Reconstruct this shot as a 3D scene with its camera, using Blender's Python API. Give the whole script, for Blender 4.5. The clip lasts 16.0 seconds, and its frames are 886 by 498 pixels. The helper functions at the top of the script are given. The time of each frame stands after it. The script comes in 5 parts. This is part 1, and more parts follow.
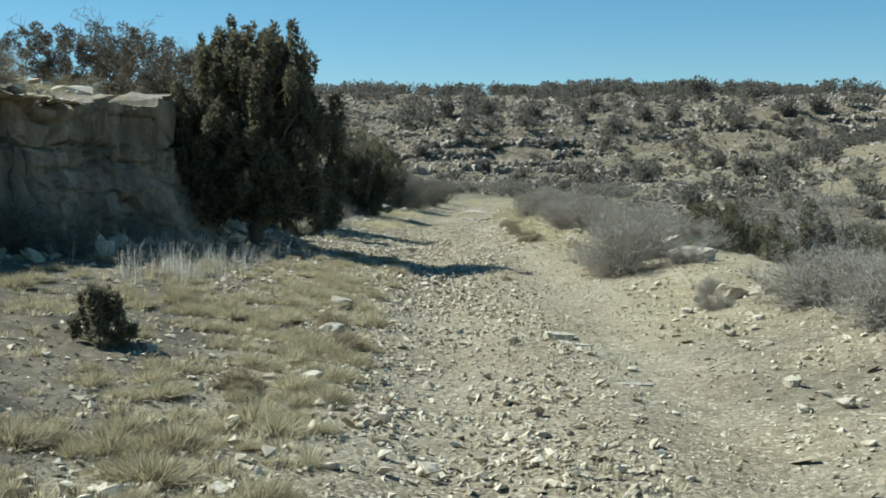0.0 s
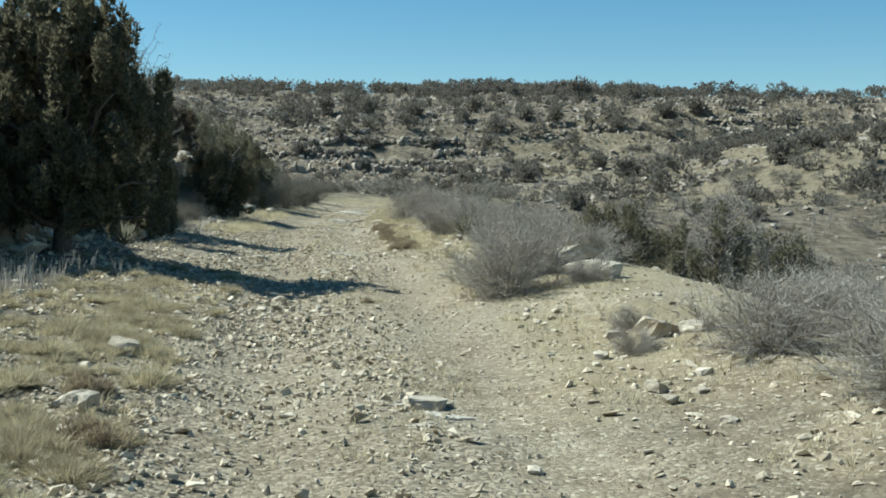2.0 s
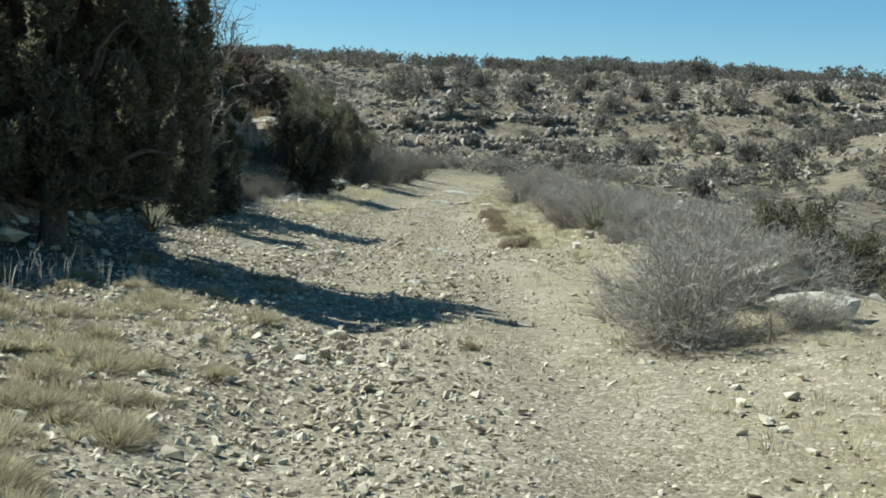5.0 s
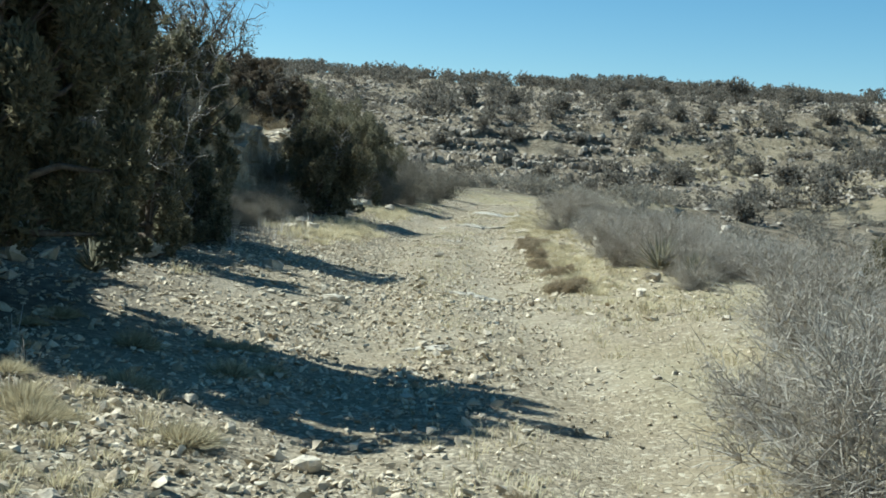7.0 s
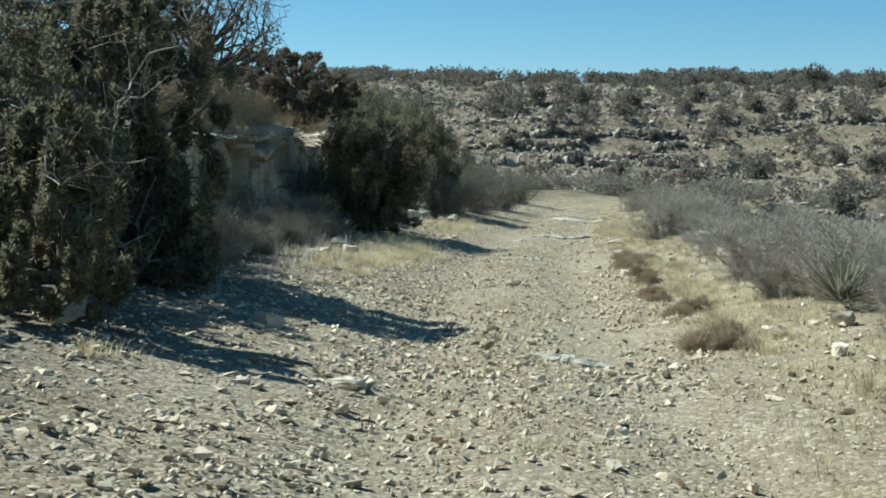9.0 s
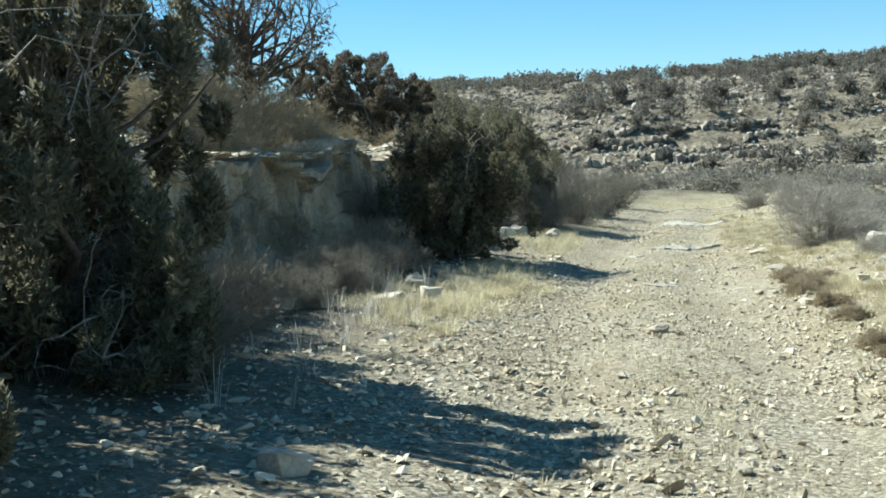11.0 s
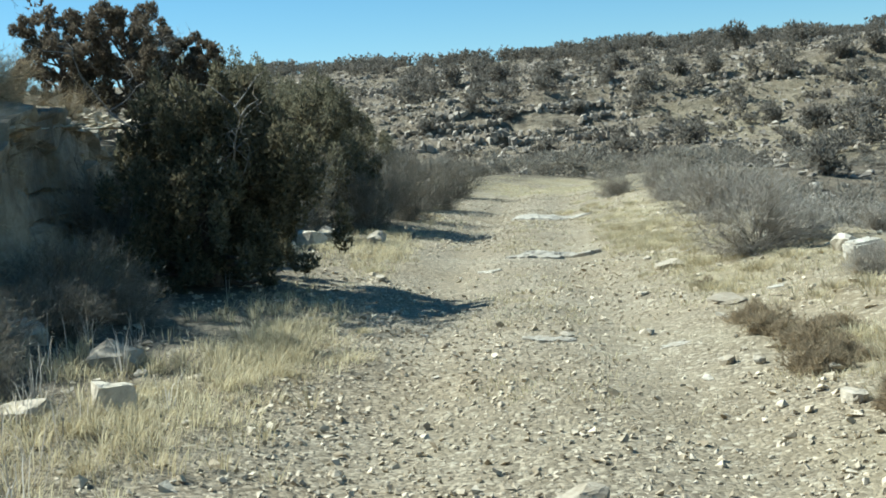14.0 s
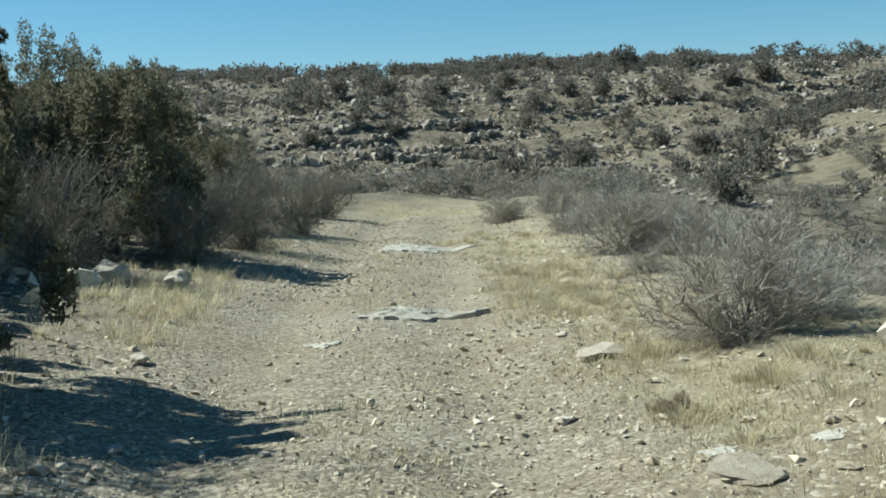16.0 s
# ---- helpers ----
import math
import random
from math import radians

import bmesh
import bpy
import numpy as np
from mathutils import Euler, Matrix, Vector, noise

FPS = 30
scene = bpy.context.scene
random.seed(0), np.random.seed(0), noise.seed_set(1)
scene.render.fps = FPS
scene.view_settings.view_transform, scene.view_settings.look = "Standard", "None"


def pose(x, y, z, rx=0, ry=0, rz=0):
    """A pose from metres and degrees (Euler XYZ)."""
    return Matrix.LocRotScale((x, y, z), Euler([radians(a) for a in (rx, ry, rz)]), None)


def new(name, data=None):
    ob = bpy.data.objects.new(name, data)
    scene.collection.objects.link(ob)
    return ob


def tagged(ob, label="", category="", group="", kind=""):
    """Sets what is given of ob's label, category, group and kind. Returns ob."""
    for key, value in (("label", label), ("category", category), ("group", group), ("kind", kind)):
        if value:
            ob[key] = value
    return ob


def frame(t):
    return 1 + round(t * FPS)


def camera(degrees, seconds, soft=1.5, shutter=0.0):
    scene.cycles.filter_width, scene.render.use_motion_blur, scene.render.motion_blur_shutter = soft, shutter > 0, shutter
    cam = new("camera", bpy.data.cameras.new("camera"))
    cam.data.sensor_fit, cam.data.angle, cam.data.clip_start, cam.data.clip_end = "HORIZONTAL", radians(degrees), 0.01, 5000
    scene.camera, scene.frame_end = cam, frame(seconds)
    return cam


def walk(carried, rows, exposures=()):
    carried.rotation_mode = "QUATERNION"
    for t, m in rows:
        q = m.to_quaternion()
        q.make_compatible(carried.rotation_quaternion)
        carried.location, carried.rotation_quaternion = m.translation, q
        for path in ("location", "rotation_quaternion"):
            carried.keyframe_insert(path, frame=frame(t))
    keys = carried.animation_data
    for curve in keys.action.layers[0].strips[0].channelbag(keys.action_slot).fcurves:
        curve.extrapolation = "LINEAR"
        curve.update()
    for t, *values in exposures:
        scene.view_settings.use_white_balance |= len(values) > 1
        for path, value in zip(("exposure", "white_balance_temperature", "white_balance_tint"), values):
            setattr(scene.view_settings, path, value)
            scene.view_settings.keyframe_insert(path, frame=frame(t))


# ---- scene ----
cam = camera(38.65, 16.0, soft=1.75)


def heading(x, y, z, yaw, pitch, roll):
    """A camera pose from its place, its yaw to the left, its pitch up and its roll, in degrees."""
    return pose(x, y, z, 0, 0, yaw) @ pose(0, 0, 0, 90 + pitch) @ pose(0, 0, 0, 0, 0, roll)


PATH = [
    (0, heading(0.000, -0.000, 1.700, 0.00, -3.15, 0.00)),
    (0.5, heading(0.086, 1.010, 1.694, -1.74, -2.97, 0.55)),
    (1, heading(0.225, 2.062, 1.687, -3.13, -3.11, 0.83)),
    (1.5, heading(0.396, 3.150, 1.687, -4.46, -3.28, 0.32)),
    (2, heading(0.504, 4.259, 1.673, -5.36, -3.16, 0.46)),
    (2.5, heading(0.567, 5.350, 1.640, -5.00, -3.39, 1.34)),
    (3, heading(0.647, 6.368, 1.664, -3.24, -4.14, 0.91)),
    (3.5, heading(0.688, 7.441, 1.664, -2.13, -4.24, 0.88)),
    (4, heading(0.657, 8.736, 1.570, -0.88, -4.17, 3.96)),
    (4.2, heading(0.713, 9.174, 1.589, -0.73, -4.38, 2.41)),
    (6.3, heading(0.668, 12.596, 1.759, 0.19, -3.74, 3.21)),
    (6.5, heading(0.673, 13.196, 1.731, 0.37, -3.63, 3.44)),
    (7, heading(0.703, 14.679, 1.739, 0.78, -3.62, 3.39)),
    (7.5, heading(0.710, 16.219, 1.726, 1.29, -3.76, 2.89)),
    (8, heading(0.651, 17.777, 1.702, 2.07, -4.24, 2.90)),
    (8.5, heading(0.614, 19.350, 1.699, 3.00, -4.02, 2.47)),
    (9, heading(0.555, 20.885, 1.693, 4.09, -3.55, 0.99)),
    (9.5, heading(0.435, 22.391, 1.693, 5.24, -3.37, 0.69)),
    (10, heading(0.337, 23.802, 1.693, 6.60, -3.47, -2.17)),
    (10.2, heading(0.251, 24.324, 1.698, 7.26, -3.36, -2.11)),
    (12.3, heading(-0.329, 29.195, 1.761, 8.09, -2.66, -4.79)),
    (12.5, heading(-0.323, 29.733, 1.733, 7.52, -2.29, -4.97)),
    (13, heading(-0.365, 31.143, 1.756, 5.43, -2.09, -3.38)),
    (13.5, heading(-0.311, 32.578, 1.715, 2.93, -3.30, -4.52)),
    (14, heading(-0.254, 34.044, 1.680, 0.74, -4.10, -3.96)),
    (14.5, heading(-0.101, 35.576, 1.669, -1.23, -4.62, -3.35)),
    (15, heading(0.053, 37.137, 1.609, -3.01, -4.61, -3.04)),
    (15.5, heading(0.234, 38.715, 1.606, -4.02, -4.26, -3.13)),
    (16, heading(0.414, 40.401, 1.633, -4.52, -3.64, -2.00)),
]
EXPOSURES = [(0.0, 0.67, 5580, -2.5), (4.0, 0.70, 5580, -2.5), (7.0, 0.84, 5580, -2.5), (9.2, 0.75, 5580, -2.5), (10.2, 0.99, 5580, -2.5), (12.3, 1.32, 5580, -2.5), (13.0, 1.15, 5580, -2.5), (13.5, 1.07, 5580, -2.5), (14.0, 0.95, 5580, -2.5), (14.5, 0.84, 5580, -2.5), (15.0, 0.82, 5580, -2.5), (15.5, 0.70, 5580, -2.5), (16.0, 0.64, 5580, -2.5)]
walk(cam, PATH, EXPOSURES)
# ---- end of the camera ----

# ---- light ----
SUN_AZ, SUN_EL = 108.0, 45.0     # the way the shadows run, clockwise from +y; the sun's height
world = bpy.data.worlds.new("sky")
scene.world = world
world.use_nodes = True
wt = world.node_tree
sky = wt.nodes.new("ShaderNodeTexSky")
sky.sky_type, sky.sun_disc = "NISHITA", False
sky.sun_elevation, sky.sun_rotation = radians(SUN_EL), radians(SUN_AZ + 180)
sky.altitude, sky.air_density, sky.dust_density, sky.ozone_density = 1300, 1.0, 0.0, 1.6
deep = wt.nodes.new("ShaderNodeHueSaturation")
deep.inputs["Hue"].default_value, deep.inputs["Saturation"].default_value = 0.488, 1.22
wt.links.new(sky.outputs[0], deep.inputs["Color"])
wt.links.new(deep.outputs[0], wt.nodes["Background"].inputs[0])
wt.nodes["Background"].inputs[1].default_value = 0.06
sun_way = Vector((math.sin(radians(SUN_AZ)) * math.cos(radians(SUN_EL)),
                  math.cos(radians(SUN_AZ)) * math.cos(radians(SUN_EL)), -math.sin(radians(SUN_EL))))
sun = new("sun", bpy.data.lights.new("sun", "SUN"))
sun.data.energy, sun.data.angle, sun.data.color = 5.0, radians(0.53), (1.0, 0.95, 0.87)
sun.rotation_mode = "QUATERNION"
sun.rotation_quaternion = sun_way.to_track_quat("-Z", "Y")

rng = np.random.default_rng(11)


# ---- materials ----
def material(name, build, rough=0.9):
    m = bpy.data.materials.new(name)
    m.use_nodes = True
    t = m.node_tree
    b = t.nodes["Principled BSDF"]
    b.inputs["Roughness"].default_value = rough
    b.inputs["Specular IOR Level"].default_value = 0.2
    build(t, b)
    return m


def node(t, kind, **values):
    n = t.nodes.new(kind)
    for k, v in values.items():
        n.inputs[k.replace("_", " ")].default_value = v
    return n


def grain(t, scale, detail=5.0, rough=0.6):
    """Noise at a real-world scale, by place in the world."""
    g = t.nodes.new("ShaderNodeNewGeometry")
    n = node(t, "ShaderNodeTexNoise", Scale=scale, Detail=detail, Roughness=rough)
    t.links.new(g.outputs["Position"], n.inputs["Vector"])
    return n.outputs["Fac"]


def ramp(t, fac, *stops):
    r = t.nodes.new("ShaderNodeValToRGB")
    e = r.color_ramp.elements
    while len(e) < len(stops):
        e.new(0.5)
    for k, (p, c) in zip(e, stops):
        k.position, k.color = p, (*c, 1)
    t.links.new(fac, r.inputs[0])
    return r.outputs[0]


def blend(t, fac, a, b, how="MIX"):
    m = t.nodes.new("ShaderNodeMix")
    m.data_type, m.blend_type = "RGBA", how
    for s, v in ((m.inputs[0], fac), (m.inputs[6], a), (m.inputs[7], b)):
        if isinstance(v, (int, float)):
            s.default_value = v
        elif isinstance(v, tuple):
            s.default_value = (*v, 1)
        else:
            t.links.new(v, s)
    return m.outputs[2]


def bumped(t, b, height, strength, distance):
    n = node(t, "ShaderNodeBump", Strength=strength, Distance=distance)
    t.links.new(height, n.inputs["Height"])
    t.links.new(n.outputs[0], b.inputs["Normal"])


def sums(t, how, a, b):
    m = t.nodes.new("ShaderNodeMath")
    m.operation = how
    for s, v in zip(m.inputs, (a, b)):
        if isinstance(v, float):
            s.default_value = v
        else:
            t.links.new(v, s)
    return m.outputs[0]


def ground_look(t, b):
    at = t.nodes.new("ShaderNodeAttribute")
    at.attribute_name = "gravel"
    fine, mid, big = grain(t, 38.0, 6.0, 0.7), grain(t, 5.0, 6.0, 0.65), grain(t, 0.45, 4.0)
    dirt = ramp(t, mid, (0.3, (0.17, 0.14, 0.095)), (0.5, (0.278, 0.233, 0.157)), (0.72, (0.39, 0.336, 0.236)))
    stony = ramp(t, fine, (0.36, (0.1, 0.08, 0.054)), (0.5, (0.22, 0.18, 0.122)), (0.66, (0.41, 0.347, 0.245)))
    g = t.nodes.new("ShaderNodeNewGeometry")
    pebble = node(t, "ShaderNodeTexVoronoi", Scale=30.0)
    t.links.new(g.outputs["Position"], pebble.inputs["Vector"])
    chip = t.nodes.new("ShaderNodeSeparateColor")
    t.links.new(pebble.outputs["Color"], chip.inputs[0])
    stony = blend(t, 0.6, stony, ramp(t, chip.outputs[0], (0.0, (0.15, 0.127, 0.09)), (0.55, (0.3, 0.258, 0.186)), (0.85, (0.6, 0.53, 0.405))))
    dirt = blend(t, ramp(t, chip.outputs[1], (0.72, (0, 0, 0)), (0.8, (0.65, 0.65, 0.65))), dirt, ramp(t, chip.outputs[0], (0.2, (0.24, 0.2, 0.14)), (0.8, (0.66, 0.6, 0.47))))
    c = blend(t, at.outputs["Fac"], dirt, stony)
    dry = t.nodes.new("ShaderNodeAttribute")
    dry.attribute_name = "straw"
    c = blend(t, dry.outputs["Fac"], c, ramp(t, grain(t, 17.0, 6.0, 0.75), (0.34, (0.18, 0.152, 0.09)), (0.5, (0.34, 0.293, 0.175)), (0.66, (0.47, 0.415, 0.265))))
    soil = t.nodes.new("ShaderNodeAttribute")
    soil.attribute_name = "soil"
    c = blend(t, soil.outputs["Fac"], c, ramp(t, mid, (0.32, (0.055, 0.046, 0.034)), (0.5, (0.11, 0.093, 0.068)), (0.7, (0.215, 0.183, 0.134))))
    far = t.nodes.new("ShaderNodeAttribute")
    far.attribute_name = "hillside"
    lump, patch = grain(t, 0.55, 5.0, 0.75), grain(t, 0.07, 4.0)
    rubble = ramp(t, lump, (0.36, (0.135, 0.112, 0.08)), (0.5, (0.265, 0.222, 0.162)), (0.66, (0.4, 0.342, 0.255)))
    rubble = blend(t, ramp(t, patch, (0.5, (0, 0, 0)), (0.66, (0.28, 0.28, 0.28))), rubble, ramp(t, lump, (0.35, (0.2, 0.17, 0.105)), (0.65, (0.37, 0.32, 0.21))))
    c = blend(t, far.outputs["Fac"], c, rubble)
    c = blend(t, 0.6, c, ramp(t, big, (0.35, (0.75, 0.68, 0.55)), (0.65, (1.0, 0.98, 0.92))), "MULTIPLY")
    t.links.new(c, b.inputs["Base Color"])
    cobble = node(t, "ShaderNodeTexVoronoi", Scale=13.0)
    t.links.new(g.outputs["Position"], cobble.inputs["Vector"])
    near = sums(t, "SUBTRACT", sums(t, "MULTIPLY", fine, 0.02), sums(t, "MULTIPLY", pebble.outputs["Distance"], 0.015))
    near = sums(t, "SUBTRACT", near, sums(t, "MULTIPLY", sums(t, "MULTIPLY", cobble.outputs["Distance"], at.outputs["Fac"]), 0.014))
    broken = sums(t, "MULTIPLY", sums(t, "MULTIPLY", grain(t, 1.1, 7.0, 0.75), far.outputs["Fac"]), 1.7)
    bumped(t, b, sums(t, "ADD", near, broken), 0.85, 1.0)


def stone_look(light, dark, stain):
    def build(t, b):
        g = t.nodes.new("ShaderNodeNewGeometry")
        o = t.nodes.new("ShaderNodeObjectInfo")
        add = t.nodes.new("ShaderNodeMath")
        add.operation = "ADD"
        t.links.new(g.outputs["Random Per Island"], add.inputs[0])
        t.links.new(o.outputs["Random"], add.inputs[1])
        half = t.nodes.new("ShaderNodeMath")
        half.operation, half.inputs[1].default_value = "FRACT", 1.0
        t.links.new(add.outputs[0], half.inputs[0])
        c = ramp(t, half.outputs[0], (0.0, dark), (0.45, tuple((a + d) / 2 for a, d in zip(light, dark))), (1.0, light))
        spots = ramp(t, grain(t, 14.0, 6.0, 0.7), (0.35, stain), (0.6, (1.0, 1.0, 1.0)))
        t.links.new(blend(t, 0.7, c, spots, "MULTIPLY"), b.inputs["Base Color"])
        bumped(t, b, grain(t, 45.0, 5.0, 0.7), 0.6, 0.02)
    return build


def cliff_look(t, b):
    """Tan stone with dark and pale streaks that run down it."""
    g = t.nodes.new("ShaderNodeNewGeometry")

    def runs(across, down, scale):
        squash = node(t, "ShaderNodeMapping", Scale=(across, across, down))
        t.links.new(g.outputs["Position"], squash.inputs[0])
        n = node(t, "ShaderNodeTexNoise", Scale=scale, Detail=5.0, Roughness=0.6)
        t.links.new(squash.outputs[0], n.inputs["Vector"])
        return n.outputs["Fac"]
    c = ramp(t, grain(t, 0.8, 6.0, 0.6), (0.36, (0.34, 0.28, 0.195)), (0.5, (0.5, 0.415, 0.29)), (0.66, (0.57, 0.5, 0.385)))
    c = blend(t, ramp(t, runs(1.0, 0.25, 1.3), (0.45, (0, 0, 0)), (0.64, (0.7, 0.7, 0.7))), c, (0.15, 0.133, 0.108))
    c = blend(t, ramp(t, runs(1.0, 0.15, 3.0), (0.58, (0, 0, 0)), (0.72, (0.5, 0.5, 0.5))), c, (0.62, 0.58, 0.5))
    c = blend(t, 0.6, c, ramp(t, grain(t, 9.0, 7.0, 0.7), (0.36, (0.62, 0.58, 0.53)), (0.58, (1, 1, 1))), "MULTIPLY")
    # darker, in uneven runs, towards the near end: from y = 33 down to 26
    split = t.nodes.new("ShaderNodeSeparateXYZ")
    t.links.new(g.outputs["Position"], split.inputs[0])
    near_end = node(t, "ShaderNodeMapRange", From_Min=33.0, From_Max=26.0, To_Min=0.0, To_Max=0.75)
    t.links.new(split.outputs["Y"], near_end.inputs["Value"])
    c = blend(t, near_end.outputs[0], c, ramp(t, runs(1.0, 0.3, 1.5), (0.4, (0.36, 0.33, 0.3)), (0.62, (0.75, 0.72, 0.68))), "MULTIPLY")
    t.links.new(c, b.inputs["Base Color"])
    bumped(t, b, grain(t, 16.0, 8.0, 0.7), 0.8, 0.06)


def leaf_look(*colours):
    """A colour for each small leaf or blade out of a row of them."""
    def build(t, b):
        g = t.nodes.new("ShaderNodeNewGeometry")
        n = len(colours)
        c = ramp(t, g.outputs["Random Per Island"], *((k / max(n - 1, 1), x) for k, x in enumerate(colours)))
        c = blend(t, 0.55, c, ramp(t, grain(t, 1.3, 3.0), (0.35, (0.55, 0.5, 0.45)), (0.65, (1, 1, 1))), "MULTIPLY")
        t.links.new(c, b.inputs["Base Color"])
        thin, mix = t.nodes.new("ShaderNodeBsdfTranslucent"), t.nodes.new("ShaderNodeMixShader")
        mix.inputs[0].default_value = 0.42
        t.links.new(c, thin.inputs[0])
        t.links.new(b.outputs[0], mix.inputs[1])
        t.links.new(thin.outputs[0], mix.inputs[2])
        t.links.new(mix.outputs[0], t.nodes["Material Output"].inputs[0])
    return build


def bark_look(light, dark):
    def build(t, b):
        c = ramp(t, grain(t, 22.0, 6.0, 0.7), (0.35, dark), (0.65, light))
        t.links.new(c, b.inputs["Base Color"])
        bumped(t, b, grain(t, 60.0, 4.0), 0.6, 0.01)
    return build


GROUND = material("dry_stony_dirt", ground_look, 0.95)
STONE = material("pale_limestone", stone_look((0.75, 0.65, 0.485), (0.35, 0.285, 0.19), (0.66, 0.62, 0.56)))
BOULDER = material("weathered_limestone", stone_look((0.68, 0.6, 0.465), (0.38, 0.323, 0.235), (0.6, 0.56, 0.5)))
LEDGE = material("grey_ledge_stone", stone_look((0.5, 0.432, 0.34), (0.23, 0.195, 0.15), (0.55, 0.5, 0.44)))
HILLROCK = material("weathered_hill_stone", stone_look((0.52, 0.46, 0.37), (0.21, 0.18, 0.14), (0.55, 0.5, 0.45)))
SLAB = material("white_limestone", stone_look((0.62, 0.57, 0.47), (0.46, 0.415, 0.33), (0.45, 0.41, 0.35)))
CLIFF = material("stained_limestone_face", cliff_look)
JUNIPER = material("juniper_scales", leaf_look((0.12, 0.112, 0.07), (0.18, 0.165, 0.102), (0.235, 0.21, 0.13), (0.3, 0.252, 0.16)))
JUNIPER_DRY = material("browned_juniper_scales", leaf_look((0.11, 0.093, 0.066), (0.165, 0.138, 0.098), (0.215, 0.175, 0.125), (0.26, 0.2, 0.14)))
OLIVE = material("olive_leaves", leaf_look((0.14, 0.134, 0.086), (0.205, 0.192, 0.122), (0.27, 0.245, 0.16), (0.34, 0.3, 0.195)))
HILLBUSH = material("grey_green_hill_leaves", leaf_look((0.135, 0.123, 0.1), (0.2, 0.182, 0.148), (0.27, 0.244, 0.198), (0.35, 0.314, 0.253)))
BARK = material("shredding_bark", bark_look((0.2, 0.16, 0.12), (0.07, 0.055, 0.045)))
DEADWOOD = material("bleached_wood", bark_look((0.4, 0.36, 0.3), (0.16, 0.135, 0.11)))
STEM = material("grey_stems", bark_look((0.28, 0.25, 0.205), (0.13, 0.113, 0.092)))
SCRUB = material("olive_grey_scrub", leaf_look((0.21, 0.19, 0.152), (0.3, 0.273, 0.218), (0.39, 0.357, 0.29)))
TWIG = material("grey_twigs", leaf_look((0.37, 0.338, 0.285), (0.5, 0.46, 0.392), (0.6, 0.553, 0.472), (0.68, 0.63, 0.54)))
TWIG_PALE = material("pale_dry_twigs", leaf_look((0.42, 0.355, 0.24), (0.56, 0.48, 0.335), (0.66, 0.57, 0.41)))
STRAW = material("straw_blades", leaf_look((0.42, 0.358, 0.21), (0.54, 0.472, 0.295), (0.64, 0.566, 0.37), (0.73, 0.655, 0.45)))
STRAW_GREY = material("grey_green_blades", leaf_look((0.27, 0.232, 0.145), (0.42, 0.362, 0.225), (0.57, 0.497, 0.32), (0.7, 0.62, 0.41)))
CUSHION = material("brown_cushion_blades", leaf_look((0.3, 0.24, 0.155), (0.41, 0.335, 0.22), (0.52, 0.43, 0.285)))
YUCCA = material("yucca_blades", leaf_look((0.19, 0.182, 0.125), (0.27, 0.258, 0.18), (0.38, 0.35, 0.25)))


# ---- mesh helpers ----
def tri_mesh(name, verts, tris, mat, smooth=False):
    verts, tris = np.asarray(verts, np.float32).reshape(-1, 3), np.asarray(tris, np.int32).reshape(-1, 3)
    me = bpy.data.meshes.new(name)
    me.vertices.add(len(verts))
    me.vertices.foreach_set("co", verts.ravel())
    me.loops.add(tris.size)
    me.loops.foreach_set("vertex_index", tris.ravel())
    me.polygons.add(len(tris))
    me.polygons.foreach_set("loop_start", np.arange(0, tris.size, 3, dtype=np.int32))
    me.polygons.foreach_set("use_smooth", np.full(len(tris), smooth))
    me.materials.append(mat)
    me.update(calc_edges=True)
    return me


class Build:
    """Gathers pieces into one mesh."""

    def __init__(self):
        self.v, self.f, self.n = [], [], 0

    def add(self, v, f):
        v = np.asarray(v, float).reshape(-1, 3)
        self.v.append(v)
        self.f.append(np.asarray(f, int).reshape(-1, 3) + self.n)
        self.n += len(v)

    def many(self, v, f):
        """v: copies x corners x 3; f: the triangles of one copy."""
        k, c = v.shape[:2]
        self.add(v.reshape(-1, 3), (np.asarray(f)[None] + (np.arange(k) * c)[:, None, None]).reshape(-1, 3))

    def mesh(self, name, mat, smooth=False):
        return tri_mesh(name, np.concatenate(self.v), np.concatenate(self.f), mat, smooth)


def part(name, me, parent, label=""):
    ob = new(name, me)
    ob.parent = parent
    return tagged(ob, label)


def root(name, m, label, category, group=""):
    ob = new(name)
    ob.empty_display_size = 0.2
    ob.matrix_basis = m
    return tagged(ob, label, category, group)


def unit(v):
    return v / np.maximum(np.linalg.norm(v, axis=-1, keepdims=True), 1e-9)


def lattice(ix, iy, seed):
    h = (ix.astype(np.int64) * 374761393 + iy.astype(np.int64) * 668265263 + seed * 974634777) & 0xFFFFFFFF
    h = ((h ^ (h >> 13)) * 1274126177) & 0xFFFFFFFF
    return ((h ^ (h >> 16)) & 0xFFFF) / 65535.0


def wave(x, y, seed=0):
    """Smooth value noise from 0 to 1."""
    x, y = np.asarray(x, float), np.asarray(y, float)
    ix, iy = np.floor(x), np.floor(y)
    u, v = x - ix, y - iy
    u, v = u * u * (3 - 2 * u), v * v * (3 - 2 * v)
    a, b = lattice(ix, iy, seed), lattice(ix + 1, iy, seed)
    c, d = lattice(ix, iy + 1, seed), lattice(ix + 1, iy + 1, seed)
    return (a + (b - a) * u) * (1 - v) + (c + (d - c) * u) * v


def rough(x, y, seed=0, octaves=4):
    """Fractal noise about 0, from -1 to 1."""
    s, amp, tot = 0, 1.0, 0.0
    for k in range(octaves):
        s, tot = s + amp * (2 * wave(x * 2**k, y * 2**k, seed + k) - 1), tot + amp
        amp *= 0.5
    return s / tot


